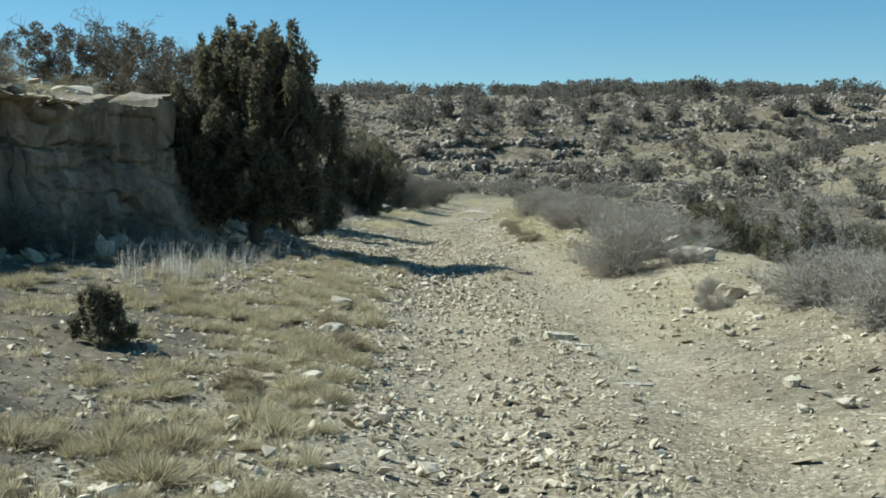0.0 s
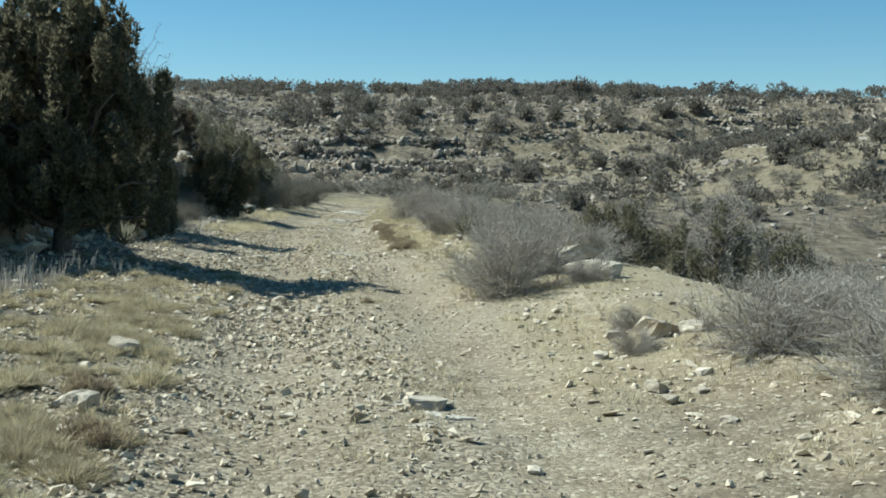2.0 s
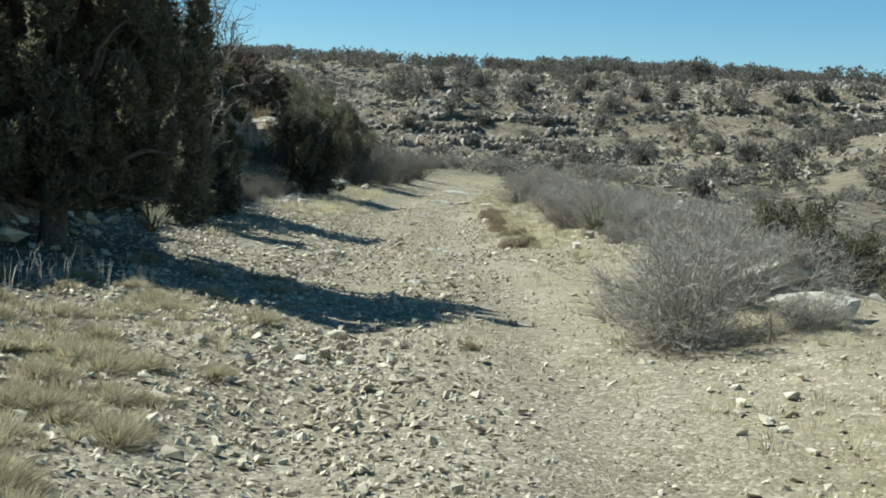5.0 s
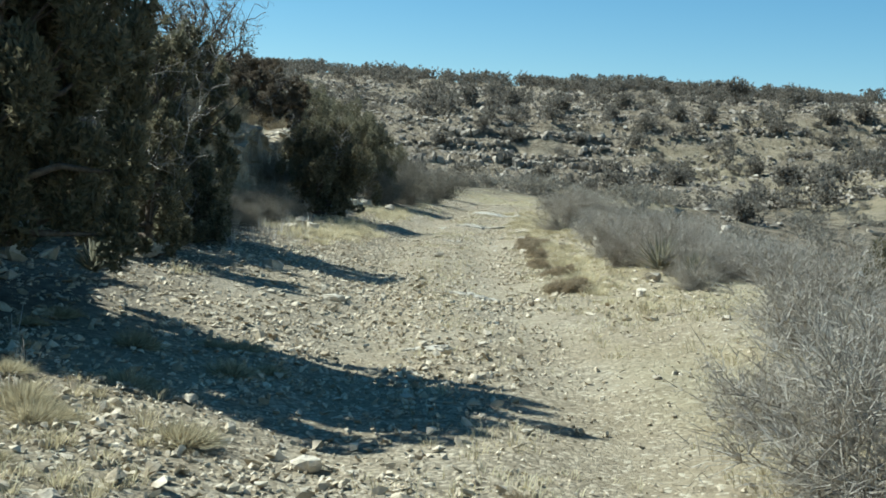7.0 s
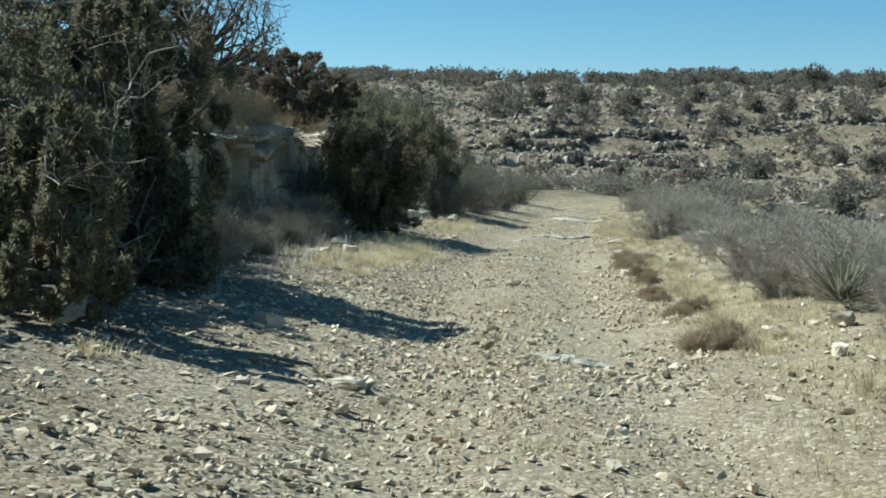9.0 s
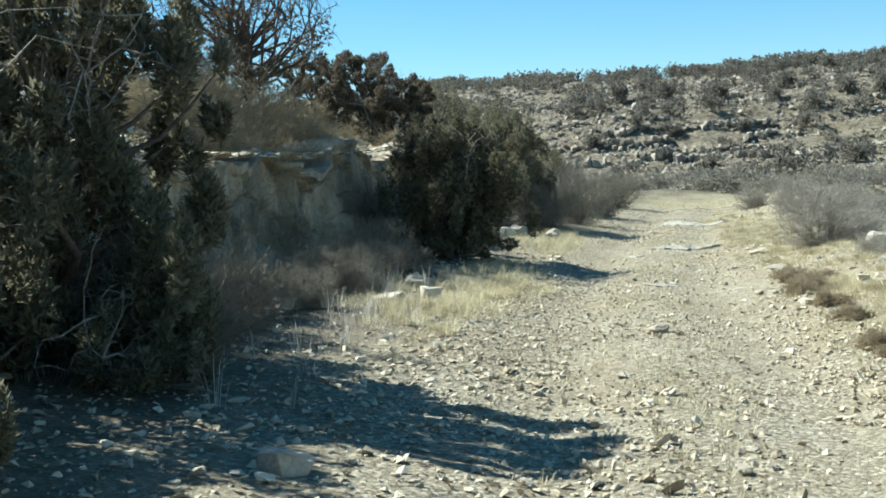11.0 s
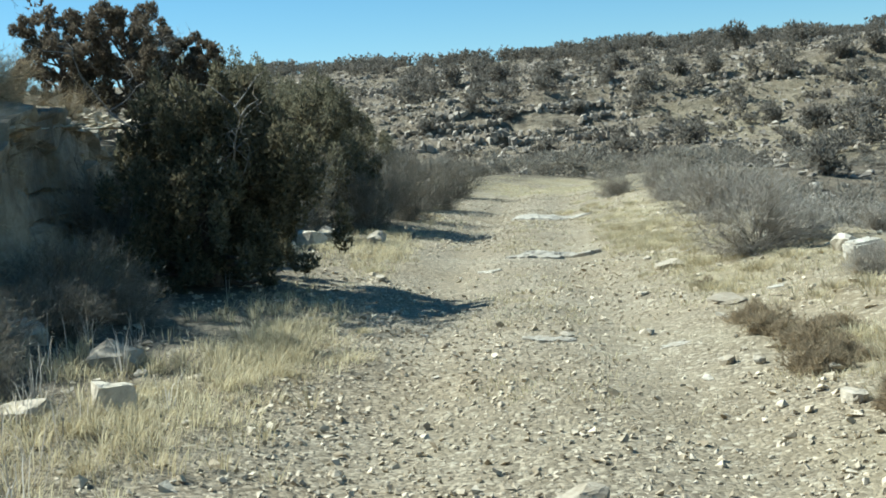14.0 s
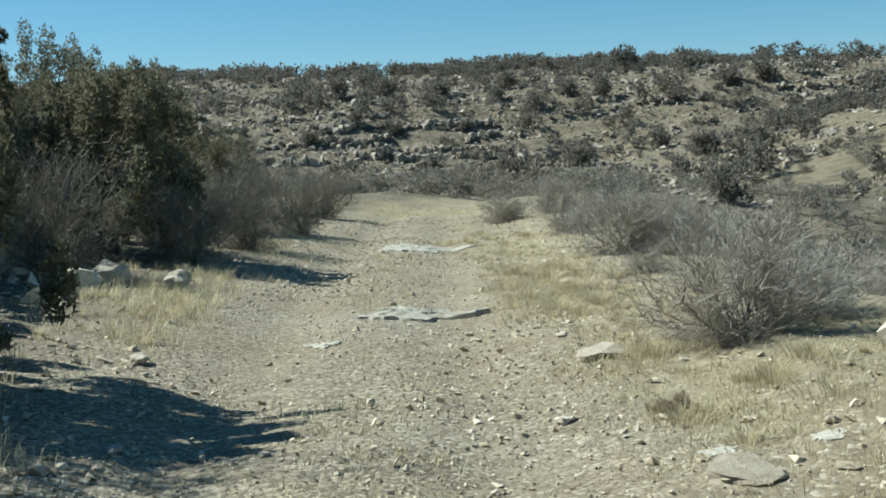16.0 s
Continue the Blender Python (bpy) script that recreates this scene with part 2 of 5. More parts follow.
def ease(x, a, b):
    u = np.clip((np.asarray(x, float) - a) / (b - a), 0, 1)
    return u * u * (3 - 2 * u)


# ---- the lie of the land ----
ROAD_Y = np.array([-40, 0, 10, 25, 35, 45, 55, 62, 72, 85, 95, 110])
ROAD_X = np.array([1.0, 1.0, 1.0, 0.8, 0.3, 0.25, 0.7, 1.2, 2.0, 3.1, 5.0, 12.0])
EDGE_Y = np.array([-60, 5, 14, 19, 22, 25.3, 30, 36, 40, 46, 54, 60, 75, 95, 130])
EDGE_X = np.array([-20, -10.5, -7.8, -6.5, -5.85, -5.0, -5.7, -6.0, -5.5, -5.2, -4.9, -5.0, -6.0, -8.0, -12.0])
EDGE_H = np.array([2.3, 2.3, 2.35, 2.35, 2.35, 2.35, 2.2, 1.85, 1.65, 1.65, 1.9, 1.8, 1.5, 0.7, 0.0])


def road_mid(y):
    return np.interp(y, ROAD_Y, ROAD_X)


def verge(x, y):
    """The ground at the foot of the bank."""
    d = x - road_mid(y)
    z = 0.13 * np.clip(-d - 1.2, 0, 4.5) + 0.06 * ease(d, 1.2, 2.0) + 0.22 * ease(d, 2.0, 3.4)
    z = z - 0.06 * np.exp(-(((d + 0.85) / 0.42) ** 2)) - 0.07 * np.exp(-(((d - 0.95) / 0.42) ** 2))
    near = np.exp(-((np.maximum(np.abs(x) - 9, 0) / 8) ** 2))
    z = z + near * (0.05 * rough(x * 0.8, y * 0.8, 3, 4) + 0.025 * rough(x * 4, y * 4, 9, 3))
    return z


def land(x, y):
    x, y = np.asarray(x, float), np.asarray(y, float)
    z = verge(x, y)
    # the left bank and the shelf above it
    back = np.interp(y, EDGE_Y, EDGE_X) - x
    top = np.interp(y, EDGE_Y, EDGE_H)
    z = z + top * ease(back, 0.25, 0.75) + (0.26 * np.clip(back - 0.7, 0, 4) + 0.08 * np.clip(back - 4.7, 0, 24)) * ease(y, 130, 85) + 0.3 * np.clip(back - 0.7, 0, 2.2) * ease(y, 34, 40) * (1 - ease(y, 52, 57)) + 0.18 * ease(back, 0.3, 3) * rough(x * 0.7, y * 0.7, 21, 4)
    # the fall into the gully to the right, and behind the end of the road
    d = x - road_mid(y)
    gully = ease(d, 4.6, 8.5) * 1.5 + ease(d, 8, 16) * 1.2 + ease(d, 12, 40) * 2.5 + 0.5 * ease(d, 5, 12) * rough(x * 0.25, y * 0.25, 31, 4)
    fall = 5.0 * ease(y, 100, 150)
    low = np.maximum(gully * ease(y, 130, 90), fall)
    z = z - low
    # the long hill across the valley
    yy = y + 10 * rough(x / 60, y / 90, 41, 3) - 0.06 * np.abs(x - 40)
    hill = np.interp(yy, [150, 205, 240, 250, 262, 276, 300, 340, 385, 440, 600, 1500], [0, 1.6, 5.6, 7.2, 10.8, 17.0, 22.5, 28.7, 33.6, 34.5, 33, 30])
    step = 2.4
    k = (hill + 0.9 * rough(x / 14, y / 14, 43, 3)) / step
    cut = k - np.floor(k)
    hill = hill + ease(hill, 3, 8) * (1 - ease(hill, 26, 32)) * 1.5 * (ease(cut, 0.6, 0.97) - cut)
    hill = hill + ease(y, 160, 240) * (0.5 * rough(x / 6, y / 6, 45, 4) + 0.25 * rough(x / 1.7, y / 1.7, 46, 2))
    z = z + hill - (1.2 + np.interp(x, [-30, 47, 130], [0, 1.4, 4.2])) * ease(hill, 14, 32)
    # a spur that comes down from the right
    lift = np.interp(x + 0.12 * (y - 200), [24, 50, 72, 88, 130, 220], [0, 3.6, 10.0, 12.6, 18, 22])
    z = z + lift * ease(y, 75, 195) * (1 - 0.6 * ease(y, 206, 246)) * (1 - 0.5 * ease(y, 300, 380)) * (1 + 0.07 * rough(x / 9, y / 9, 51, 4))
    return z


def steps(*spans):
    out = [np.array([spans[0][0]])]
    for a, b, s0, s1 in spans:
        n = max(2, int(round((b - a) / (0.5 * (s0 + s1)))))
        w = np.cumsum(np.linspace(s0, s1, n))
        out.append(a + (b - a) * w / w[-1])
    return np.concatenate(out)


def build_ground():
    xs = steps((-900, -120, 120, 12), (-120, -40, 8, 1.8), (-40, -12, 1.6, 0.2), (-12, 9, 0.2, 0.2), (9, 30, 0.2, 1.3), (30, 150, 1.3, 2.2), (150, 320, 2, 18), (320, 1000, 30, 160))
    ys = steps((-300, -30, 60, 4), (-30, 4, 3, 0.18), (4, 70, 0.22, 0.22), (70, 120, 0.2, 1.2), (120, 400, 1.7, 1.7), (400, 560, 2, 15), (560, 2600, 40, 300))
    gx, gy = np.meshgrid(xs, ys)
    v = np.stack([gx, gy, land(gx, gy)], -1)
    ny, nx = gx.shape
    i = (np.arange(ny - 1)[:, None] * nx + np.arange(nx - 1)[None]).ravel()
    f = np.concatenate([np.stack([i, i + 1, i + nx + 1], -1), np.stack([i, i + nx + 1, i + nx], -1)])
    me = tri_mesh("ground", v, f, GROUND, True)
    d = np.abs(gx - road_mid(gy) + 0.35 * rough(gx * 0.8, gy * 0.8, 61))
    stony = 0.75 * (1 - ease(d, 1.2, 2.6)) * ease(wave(gx * 0.9, gy * 0.6, 64), 0.15, 0.6) + 0.35 * ease(rough(gx * 0.5, gy * 0.5, 66), 0.0, 0.5) * ease(road_mid(gy) - gx, 0, 1.5)
    stony = np.maximum(stony, 0.9 * ease(gy, 21, 26) * (1 - ease(gy, 78, 92)) * (1 - ease(gx - road_mid(gy), 0.6, 2.0)) * (0.45 + 0.55 * ease(rough(gx * 0.6, gy * 0.45, 67), -0.3, 0.2)))
    side = gx - road_mid(gy)
    stony = stony * (1 - 0.65 * np.exp(-(((side - 0.95) / 0.4) ** 2)) * ease(wave(gx * 0.3, gy * 0.25, 65), 0.2, 0.6) - 0.5 * np.exp(-(((side + 0.85) / 0.35) ** 2)) * ease(wave(gx * 0.3, gy * 0.25, 62), 0.35, 0.7))
    bare = ease(road_mid(gy) - gx, 2.0, 3.9) * (0.6 + 0.4 * ease(rough(gx * 0.6, gy * 0.6, 68), -0.3, 0.3)) * 0.9
    bare = np.maximum(bare, ease(road_mid(gy) - gx, 2.6, 3.4) * (1 - ease(gy, 12, 15)) * (0.7 + 0.3 * ease(rough(gx * 0.6, gy * 0.6, 78), -0.2, 0.2)))
    bare = np.maximum(bare, 0.5 * ease(gx, 1.9, 2.7) * (1 - ease(gy, 11, 15)) * ease(rough(gx * 0.7, gy * 0.7, 73), -0.35, 0.25))
    thatch = ease(gx - road_mid(gy), 1.1, 2.0) * ease(rough(gx * 0.7, gy * 0.35, 69), -0.2, 0.35) * 0.5
    thatch = np.maximum(thatch, ease(gy, 78, 88) * ease(rough(gx * 0.3, gy * 0.3, 70), -0.4, 0.1) * 0.8)
    away = np.maximum(ease(gy, 115, 165), ease(gx - road_mid(gy), 4.6, 8.0))
    meadow = ease(gx + 0.12 * (gy - 130), 36, 62) * ease(gy, 120, 170) * (1 - ease(gy, 250, 300)) * ease(rough(gx / 7, gy / 12, 72), -0.45, 0.15)
    away = away * (1 - 0.42 * meadow)
    thatch = np.maximum(thatch, meadow)
    for name, value in (("gravel", np.clip(stony, 0, 1)), ("soil", bare), ("straw", thatch), ("hillside", away)):
        me.attributes.new(name, "FLOAT", "POINT").data.foreach_set("value", value.astype(np.float32).ravel())
    return tagged(new("ground", me), "dry pale stony desert ground with a rutted track", "ground", kind="structure")


def plates(a, b, seed):
    """Irregular cells: a value and a lean for each, and the way to its edge."""
    ia, ib = np.floor(a), np.floor(b)
    near, next_ = np.full(a.shape, 9.0), np.full(a.shape, 9.0)
    value, lean_a, lean_b = np.zeros(a.shape), np.zeros(a.shape), np.zeros(a.shape)
    for i in (-1, 0, 1):
        for j in (-1, 0, 1):
            ca, cb = ia + i, ib + j
            da, db = a - ca - 0.1 - 0.8 * lattice(ca, cb, seed), b - cb - 0.1 - 0.8 * lattice(ca, cb, seed + 1)
            d = np.hypot(da, db)
            m = d < near
            next_ = np.where(m, near, np.minimum(next_, d))
            near = np.where(m, d, near)
            value = np.where(m, lattice(ca, cb, seed + 2) - 0.5, value)
            lean_a = np.where(m, da * (lattice(ca, cb, seed + 3) - 0.5), lean_a)
            lean_b = np.where(m, db * (lattice(ca, cb, seed + 4) - 0.5), lean_b)
    return value, lean_a + lean_b, next_ - near


def build_cliff():
    """The broken limestone face along the left bank: beds, joints and weathered blocks."""
    y0, y1 = 12.0, 60.0
    t = np.linspace(y0, y1, 4000)
    px, py = np.interp(t, EDGE_Y, EDGE_X), t
    s = np.concatenate([[0], np.cumsum(np.hypot(np.diff(px), np.diff(py)))])
    cols = np.arange(0, s[-1], 0.055)
    cx, cy = np.interp(cols, s, px), np.interp(cols, s, py)
    tx, ty = np.gradient(cx), np.gradient(cy)
    tx, ty = np.convolve(tx, np.ones(21) / 21, "same"), np.convolve(ty, np.ones(21) / 21, "same")
    nrm = unit(np.stack([ty, -tx], -1))
    foot = land(cx + 1.0, cy) - 0.35
    rim = np.interp(cy, EDGE_Y, EDGE_H) + verge(cx - 0.8, cy) + 0.45 * rough(cols * 0.45, cols * 0 + 3, 71) + 0.2 * (lattice(np.floor(cols / 0.9), cols * 0, 72) - 0.5)
    rows = 70
    u = np.linspace(0, 1, rows)[:, None]
    z = foot + (rim - foot) * u
    S = np.broadcast_to(cols, z.shape)
    # a few thick beds under a thin cap, split by long upright cracks
    zz = z + 0.14 * rough(S * 0.3, z * 0, 73) + 0.05 * rough(S * 2.0, z * 1.0, 74)
    drop = rim - zz
    beds = np.array([-9, 0.17, 0.95, 1.9, 9])
    k = np.searchsorted(beds, drop)
    lo, hi = beds[np.clip(k - 1, 0, 4)], beds[np.clip(k, 0, 4)]
    width = np.where(k <= 1, 0.8, 1.5) + 0.9 * lattice(k, k * 0 + 5, 75)
    q = S / width + 3.7 * lattice(k, k * 0 + 1, 76) + 0.09 * rough(S * 1.3, z * 1.4, 77)
    cell = np.floor(q)
    joint = np.minimum(q - cell, 1 - q + cell) * width
    bed = np.minimum(drop - lo, hi - drop)
    big = np.floor(S / 3.1 + 0.1 * rough(S * 1.1, z * 1.1, 89))
    warp = 0.12 * rough(S * 1.5, z * 1.5, 79)
    v1, l1, e1 = plates(S / 1.5 + warp, zz / 1.05 + warp, 310)
    v2, l2, e2 = plates(S / 0.55 + warp, zz / 0.38 + warp, 330)
    v3, l3, e3 = plates(S / 0.2 + warp, zz / 0.13, 350)
    broken = ease(wave(S * 0.3, z * 0.6, 93) + 0.25 * (0.5 - u), 0.42, 0.62)
    out = 0.4 * (lattice(big, big * 0, 80) - 0.5) + 0.2 * v1 + 0.16 * l1
    out = out - 0.16 * np.exp(-((e1 / 0.035) ** 2)) - 0.14 * ease(lattice(cell, k + 7, 84), 0.3, 0.5) * np.exp(-((joint / 0.05) ** 2))
    out = out + (0.12 + 0.75 * broken) * (0.14 * v2 + 0.22 * l2 - 0.06 * np.exp(-((e2 / 0.06) ** 2))) + (0.2 + 0.8 * broken) * (0.05 * v3 + 0.06 * l3)
    out = out - 0.1 * ease(wave(S * 0.5, k * 3.0, 88), 0.35, 0.6) * np.exp(-((bed / 0.05) ** 2))
    out = out + 0.16 * (k <= 1) * wave(S * 0.8, z * 0, 91) + 0.04 * rough(S * 5, z * 5, 85, 3) + 0.35 * rough(S * 0.16, z * 0 + 2, 83, 3)
    out = out + (0.45 + 0.4 * broken) * (1 - u) ** 2.0
    x, y = cx + nrm[:, 0] * out, cy + nrm[:, 1] * out
    lip = []
    for n, b in enumerate((0.25, 0.6, 1.1, 1.8)):
        lx, ly = cx - nrm[:, 0] * b, cy - nrm[:, 1] * b
        lz = rim + 0.03 + 0.1 * rough(lx * 3, ly * 3, 87) if n < 2 else np.minimum(rim + 0.05, land(lx, ly) - (0.02 if n == 2 else 0.4))
        lip.append(np.stack([lx, ly, lz], -1))
    v = np.concatenate([np.stack([x, y, z], -1), np.stack(lip)])
    ny, nx = v.shape[:2]
    i = (np.arange(ny - 1)[:, None] * nx + np.arange(nx - 1)[None]).ravel()
    f = np.concatenate([np.stack([i, i + nx + 1, i + 1], -1), np.stack([i, i + nx, i + nx + 1], -1)])[:, ::-1]
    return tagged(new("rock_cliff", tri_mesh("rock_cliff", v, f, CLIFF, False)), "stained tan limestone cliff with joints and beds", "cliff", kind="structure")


ground = build_ground()
cliff = build_cliff()


# ---- stones ----
def hull(seed, n=13, flat=0.6, squash=(1, 1, 1)):
    """An angular stone about one metre across, on its base."""
    r = np.random.default_rng(seed)
    p = unit(r.normal(size=(n, 3))) * r.uniform(0.38, 0.56, (n, 1)) * np.array([1, 0.8, flat]) * squash
    bm = bmesh.new()
    for c in p:
        bm.verts.new(c)
    res = bmesh.ops.convex_hull(bm, input=bm.verts[:])
    bmesh.ops.delete(bm, geom=[g for g in res["geom_interior"] if isinstance(g, bmesh.types.BMVert)], context="VERTS")
    bmesh.ops.triangulate(bm, faces=bm.faces[:])
    bm.verts.index_update()
    v, f = np.array([c.co[:] for c in bm.verts]), np.array([[c.index for c in g.verts] for g in bm.faces])
    bm.free()
    return v, f


def turns(n, r, tip=0.35):
    """Random turns, mostly about the upright."""
    a, b, c = r.uniform(0, 2 * np.pi, n), r.normal(0, tip, n), r.normal(0, tip, n)
    ca, sa, cb, sb, cc, sc = np.cos(a), np.sin(a), np.cos(b), np.sin(b), np.cos(c), np.sin(c)
    o, l = np.zeros(n), np.ones(n)
    ra = np.stack([ca, -sa, o, sa, ca, o, o, o, l], -1).reshape(n, 3, 3)
    rb = np.stack([l, o, o, o, cb, -sb, o, sb, cb], -1).reshape(n, 3, 3)
    rc = np.stack([cc, o, sc, o, l, o, -sc, o, cc], -1).reshape(n, 3, 3)
    return ra @ rb @ rc


def tilt(r):
    """A small random lean and a slight turn."""
    return np.array(pose(0, 0, 0, r.normal(0, 4), r.normal(0, 4), r.normal(0, 16)).to_3x3())


def scatter(kinds, at, size, r, sink=0.12, tip=0.35, flat=1.0):
    """Stones of several kinds, joined, at places on the land."""
    b = Build()
    pick = r.integers(0, len(kinds), len(at))
    for k, (v, f) in enumerate(kinds):
        m = pick == k
        if not m.any():
            continue
        p, sz = at[m], size[m]
        w = np.einsum("nij,cj->nci", turns(m.sum(), r, tip), v * (1, 1, flat)) * sz[:, None, None]
        w[..., 2] += (land(p[:, 0], p[:, 1]) + (0.3 * flat - sink) * sz)[:, None]
        w[..., :2] += p[:, None, :2]
        b.many(w, f)
    return b


KINDS = [hull(100 + k, 8, 0.4 + 0.1 * (k % 3)) for k in range(12)]


def gravel():
    r = np.random.default_rng(5)
    n = 84000
    y = 4 + 78 * r.random(n) ** 1.15
    d = r.normal(-0.35, 1.8, n)
    x = road_mid(y) + d
    keep = r.random(n) < (0.15 + 0.85 * ease(rough(x * 0.55, y * 0.4, 91), -0.3, 0.2)) * (1 - 0.6 * ease(d, -0.1, 0.7) * (1 - ease(y, 24, 32)))
    keep &= x > np.interp(y, EDGE_Y, EDGE_X) + 0.9
    p = np.stack([x, y], -1)[keep]
    bed = np.stack([r.uniform(-3.0, 0.6, 5200), r.uniform(15.5, 24.5, 5200)], -1)
    p = np.concatenate([p, bed[rough(bed[:, 0] * 0.6, bed[:, 1] * 0.5, 93) > -0.25]])
    # heaps that the wheels have thrown up beside the ruts
    for x0, x1, y0, y1, m in ((1.3, 2.4, 31, 43, 2600), (-1.9, -0.6, 37, 48, 2600), (-0.9, 0.7, 7, 15, 2600), (-2.6, -0.6, 10, 14, 700), (-1.2, 1.9, 25, 32, 2500)):
        q = np.stack([r.uniform(x0, x1, m), r.uniform(y0, y1, m)], -1)
        p = np.concatenate([p, q[rough(q[:, 0] * 1.1, q[:, 1] * 0.7, 94) > -0.1]])
    size = np.clip(0.036 * np.exp(r.normal(0.1, 0.5, len(p))), 0.02, 0.16) * (1 - 0.3 * ease(p[:, 1], 33, 42)) * (1 - 0.35 * ease(p[:, 0] - road_mid(p[:, 1]), 0.0, 0.8) * (1 - ease(p[:, 1], 24, 30)))
    ob = new("gravel", scatter(KINDS, p, size, r, 0.1, 0.4, 0.95).mesh("gravel", STONE))
    return tagged(ob, "loose angular pale limestone gravel on the track", "gravel", kind="stuff")


gravel()


def verge_stones():
    r = np.random.default_rng(6)
    n = 12000
    y = 3 + 75 * r.random(n) ** 1.3
    x = np.where(r.random(n) < 0.5, road_mid(y) - 2.0 - np.abs(r.normal(0, 2.4, n)), road_mid(y) + 1.8 + np.abs(r.normal(0, 1.8, n)))
    keep = (x > np.interp(y, EDGE_Y, EDGE_X) + 0.6) & (r.random(n) < 0.3 + 0.7 * ease(rough(x * 0.5, y * 0.5, 95), -0.1, 0.4))
    p = np.stack([x, y], -1)[keep]
    size = np.clip(0.05 * np.exp(r.normal(0.1, 0.55, len(p))), 0.025, 0.16)
    m = 1800
    q = 4 + 22 * r.random(m)
    p = np.concatenate([p, np.stack([road_mid(q) - 1.3 - np.abs(r.normal(0, 2.0, m)), q], -1)])
    size = np.concatenate([size, np.clip(0.035 * np.exp(r.normal(0.1, 0.6, m)), 0.02, 0.16)])
    m = 2600
    p = np.concatenate([p, np.stack([r.uniform(-4.3, -0.7, m), r.uniform(26, 38, m)], -1)])
    size = np.concatenate([size, np.clip(0.045 * np.exp(r.normal(0.1, 0.55, m)), 0.025, 0.15)])
    m = 1400
    p = np.concatenate([p, np.stack([r.uniform(2.2, 4.8, m), r.uniform(4, 17, m)], -1)])
    size = np.concatenate([size, np.clip(0.04 * np.exp(r.normal(0.1, 0.55, m)), 0.022, 0.2)])
    ob = new("verge_stones", scatter(KINDS, p, size, r, 0.12, 0.25, 0.72).mesh("verge_stones", STONE))
    tagged(ob, "scattered limestone pieces on the track's verges", "stones", kind="stuff")
    # the gully's sides
    n = 3200
    y = r.uniform(12, 150, n)
    x = road_mid(y) + 5.6 + np.abs(r.normal(0, 1, n)) * (6 + 0.28 * y)
    p = np.stack([x, y], -1)[rough(x * 0.2, y * 0.2, 97) > -0.2]
    size = np.clip(0.16 * np.exp(r.normal(0, 0.6, len(p))) * (1 + p[:, 1] / 80), 0.06, 1.1)
    ob = new("gully_stones", scatter(KINDS, p, size, r, 0.2, 0.15).mesh("gully_stones", HILLROCK))
    tagged(ob, "grey stones strewn over the gully's sides", "stones", kind="stuff")
    # rubble along the bank's rim and foot
    m = 4200
    y = r.uniform(12, 66, m)
    e = np.interp(y, EDGE_Y, EDGE_X)
    x = np.where(r.random(m) < 0.65, e - 0.9 - np.abs(r.normal(0, 1.3, m)), e + 0.5 + np.abs(r.normal(0, 0.5, m)))
    size = np.clip(0.12 * np.exp(r.normal(0, 0.65, m)), 0.04, 0.6)
    ob = new("bank_rubble", scatter(KINDS, np.stack([x, y], -1), size, r).mesh("bank_rubble", STONE))
    tagged(ob, "broken limestone rubble along the bank's rim and foot", "stones", kind="stuff")
    # thin plates broken from the top bed
    m = 2600
    y = np.where(r.random(m) < 0.45, r.uniform(14, 26, m), r.uniform(26, 60, m))
    x = np.interp(y, EDGE_Y, EDGE_X) + 0.15 - np.abs(r.normal(0, 0.6, m))
    rim = np.interp(y, EDGE_Y, EDGE_H) + verge(x - 0.5, y)
    b = Build()
    for k, (v, f) in enumerate(KINDS):
        q = slice(k, None, len(KINDS))
        size = np.clip(0.24 * np.exp(r.normal(0, 0.45, len(x[q]))), 0.1, 0.6)
        w = np.einsum("nij,cj->nci", turns(len(size), r, 0.15), v * (1, 1, 0.3)) * size[:, None, None]
        b.many(w + np.stack([x[q], y[q], np.maximum(land(x[q], y[q]), rim[q] - 0.05) + 0.08], -1)[:, None], f)
    tagged(new("rim_plates", b.mesh("rim_plates", STONE)), "thin broken limestone plates along the cliff's rim", "stones", kind="stuff")


verge_stones()


def weathered(v, f, seed):
    """A hull with its faces broken up and its edges worn."""
    bm = bmesh.new()
    vs = [bm.verts.new(c) for c in v]
    for a, b, c in f:
        bm.faces.new((vs[a], vs[b], vs[c]))
    bmesh.ops.subdivide_edges(bm, edges=bm.edges[:], cuts=2, use_grid_fill=True)
    bmesh.ops.smooth_vert(bm, verts=bm.verts[:], factor=0.12, use_axis_x=True, use_axis_y=True, use_axis_z=True)
    bmesh.ops.triangulate(bm, faces=bm.faces[:])
    bm.normal_update()
    for p in bm.verts:
        x, y, z = p.co
        n = float(rough(np.array(x * 4 + z * 1.7 + seed), np.array(y * 4 - z * 2.3), 151, 4))
        p.co += p.normal * 0.075 * n
    me = bpy.data.meshes.new("rock")
    bm.to_mesh(me)
    bm.free()
    me.materials.append(BOULDER)
    return me


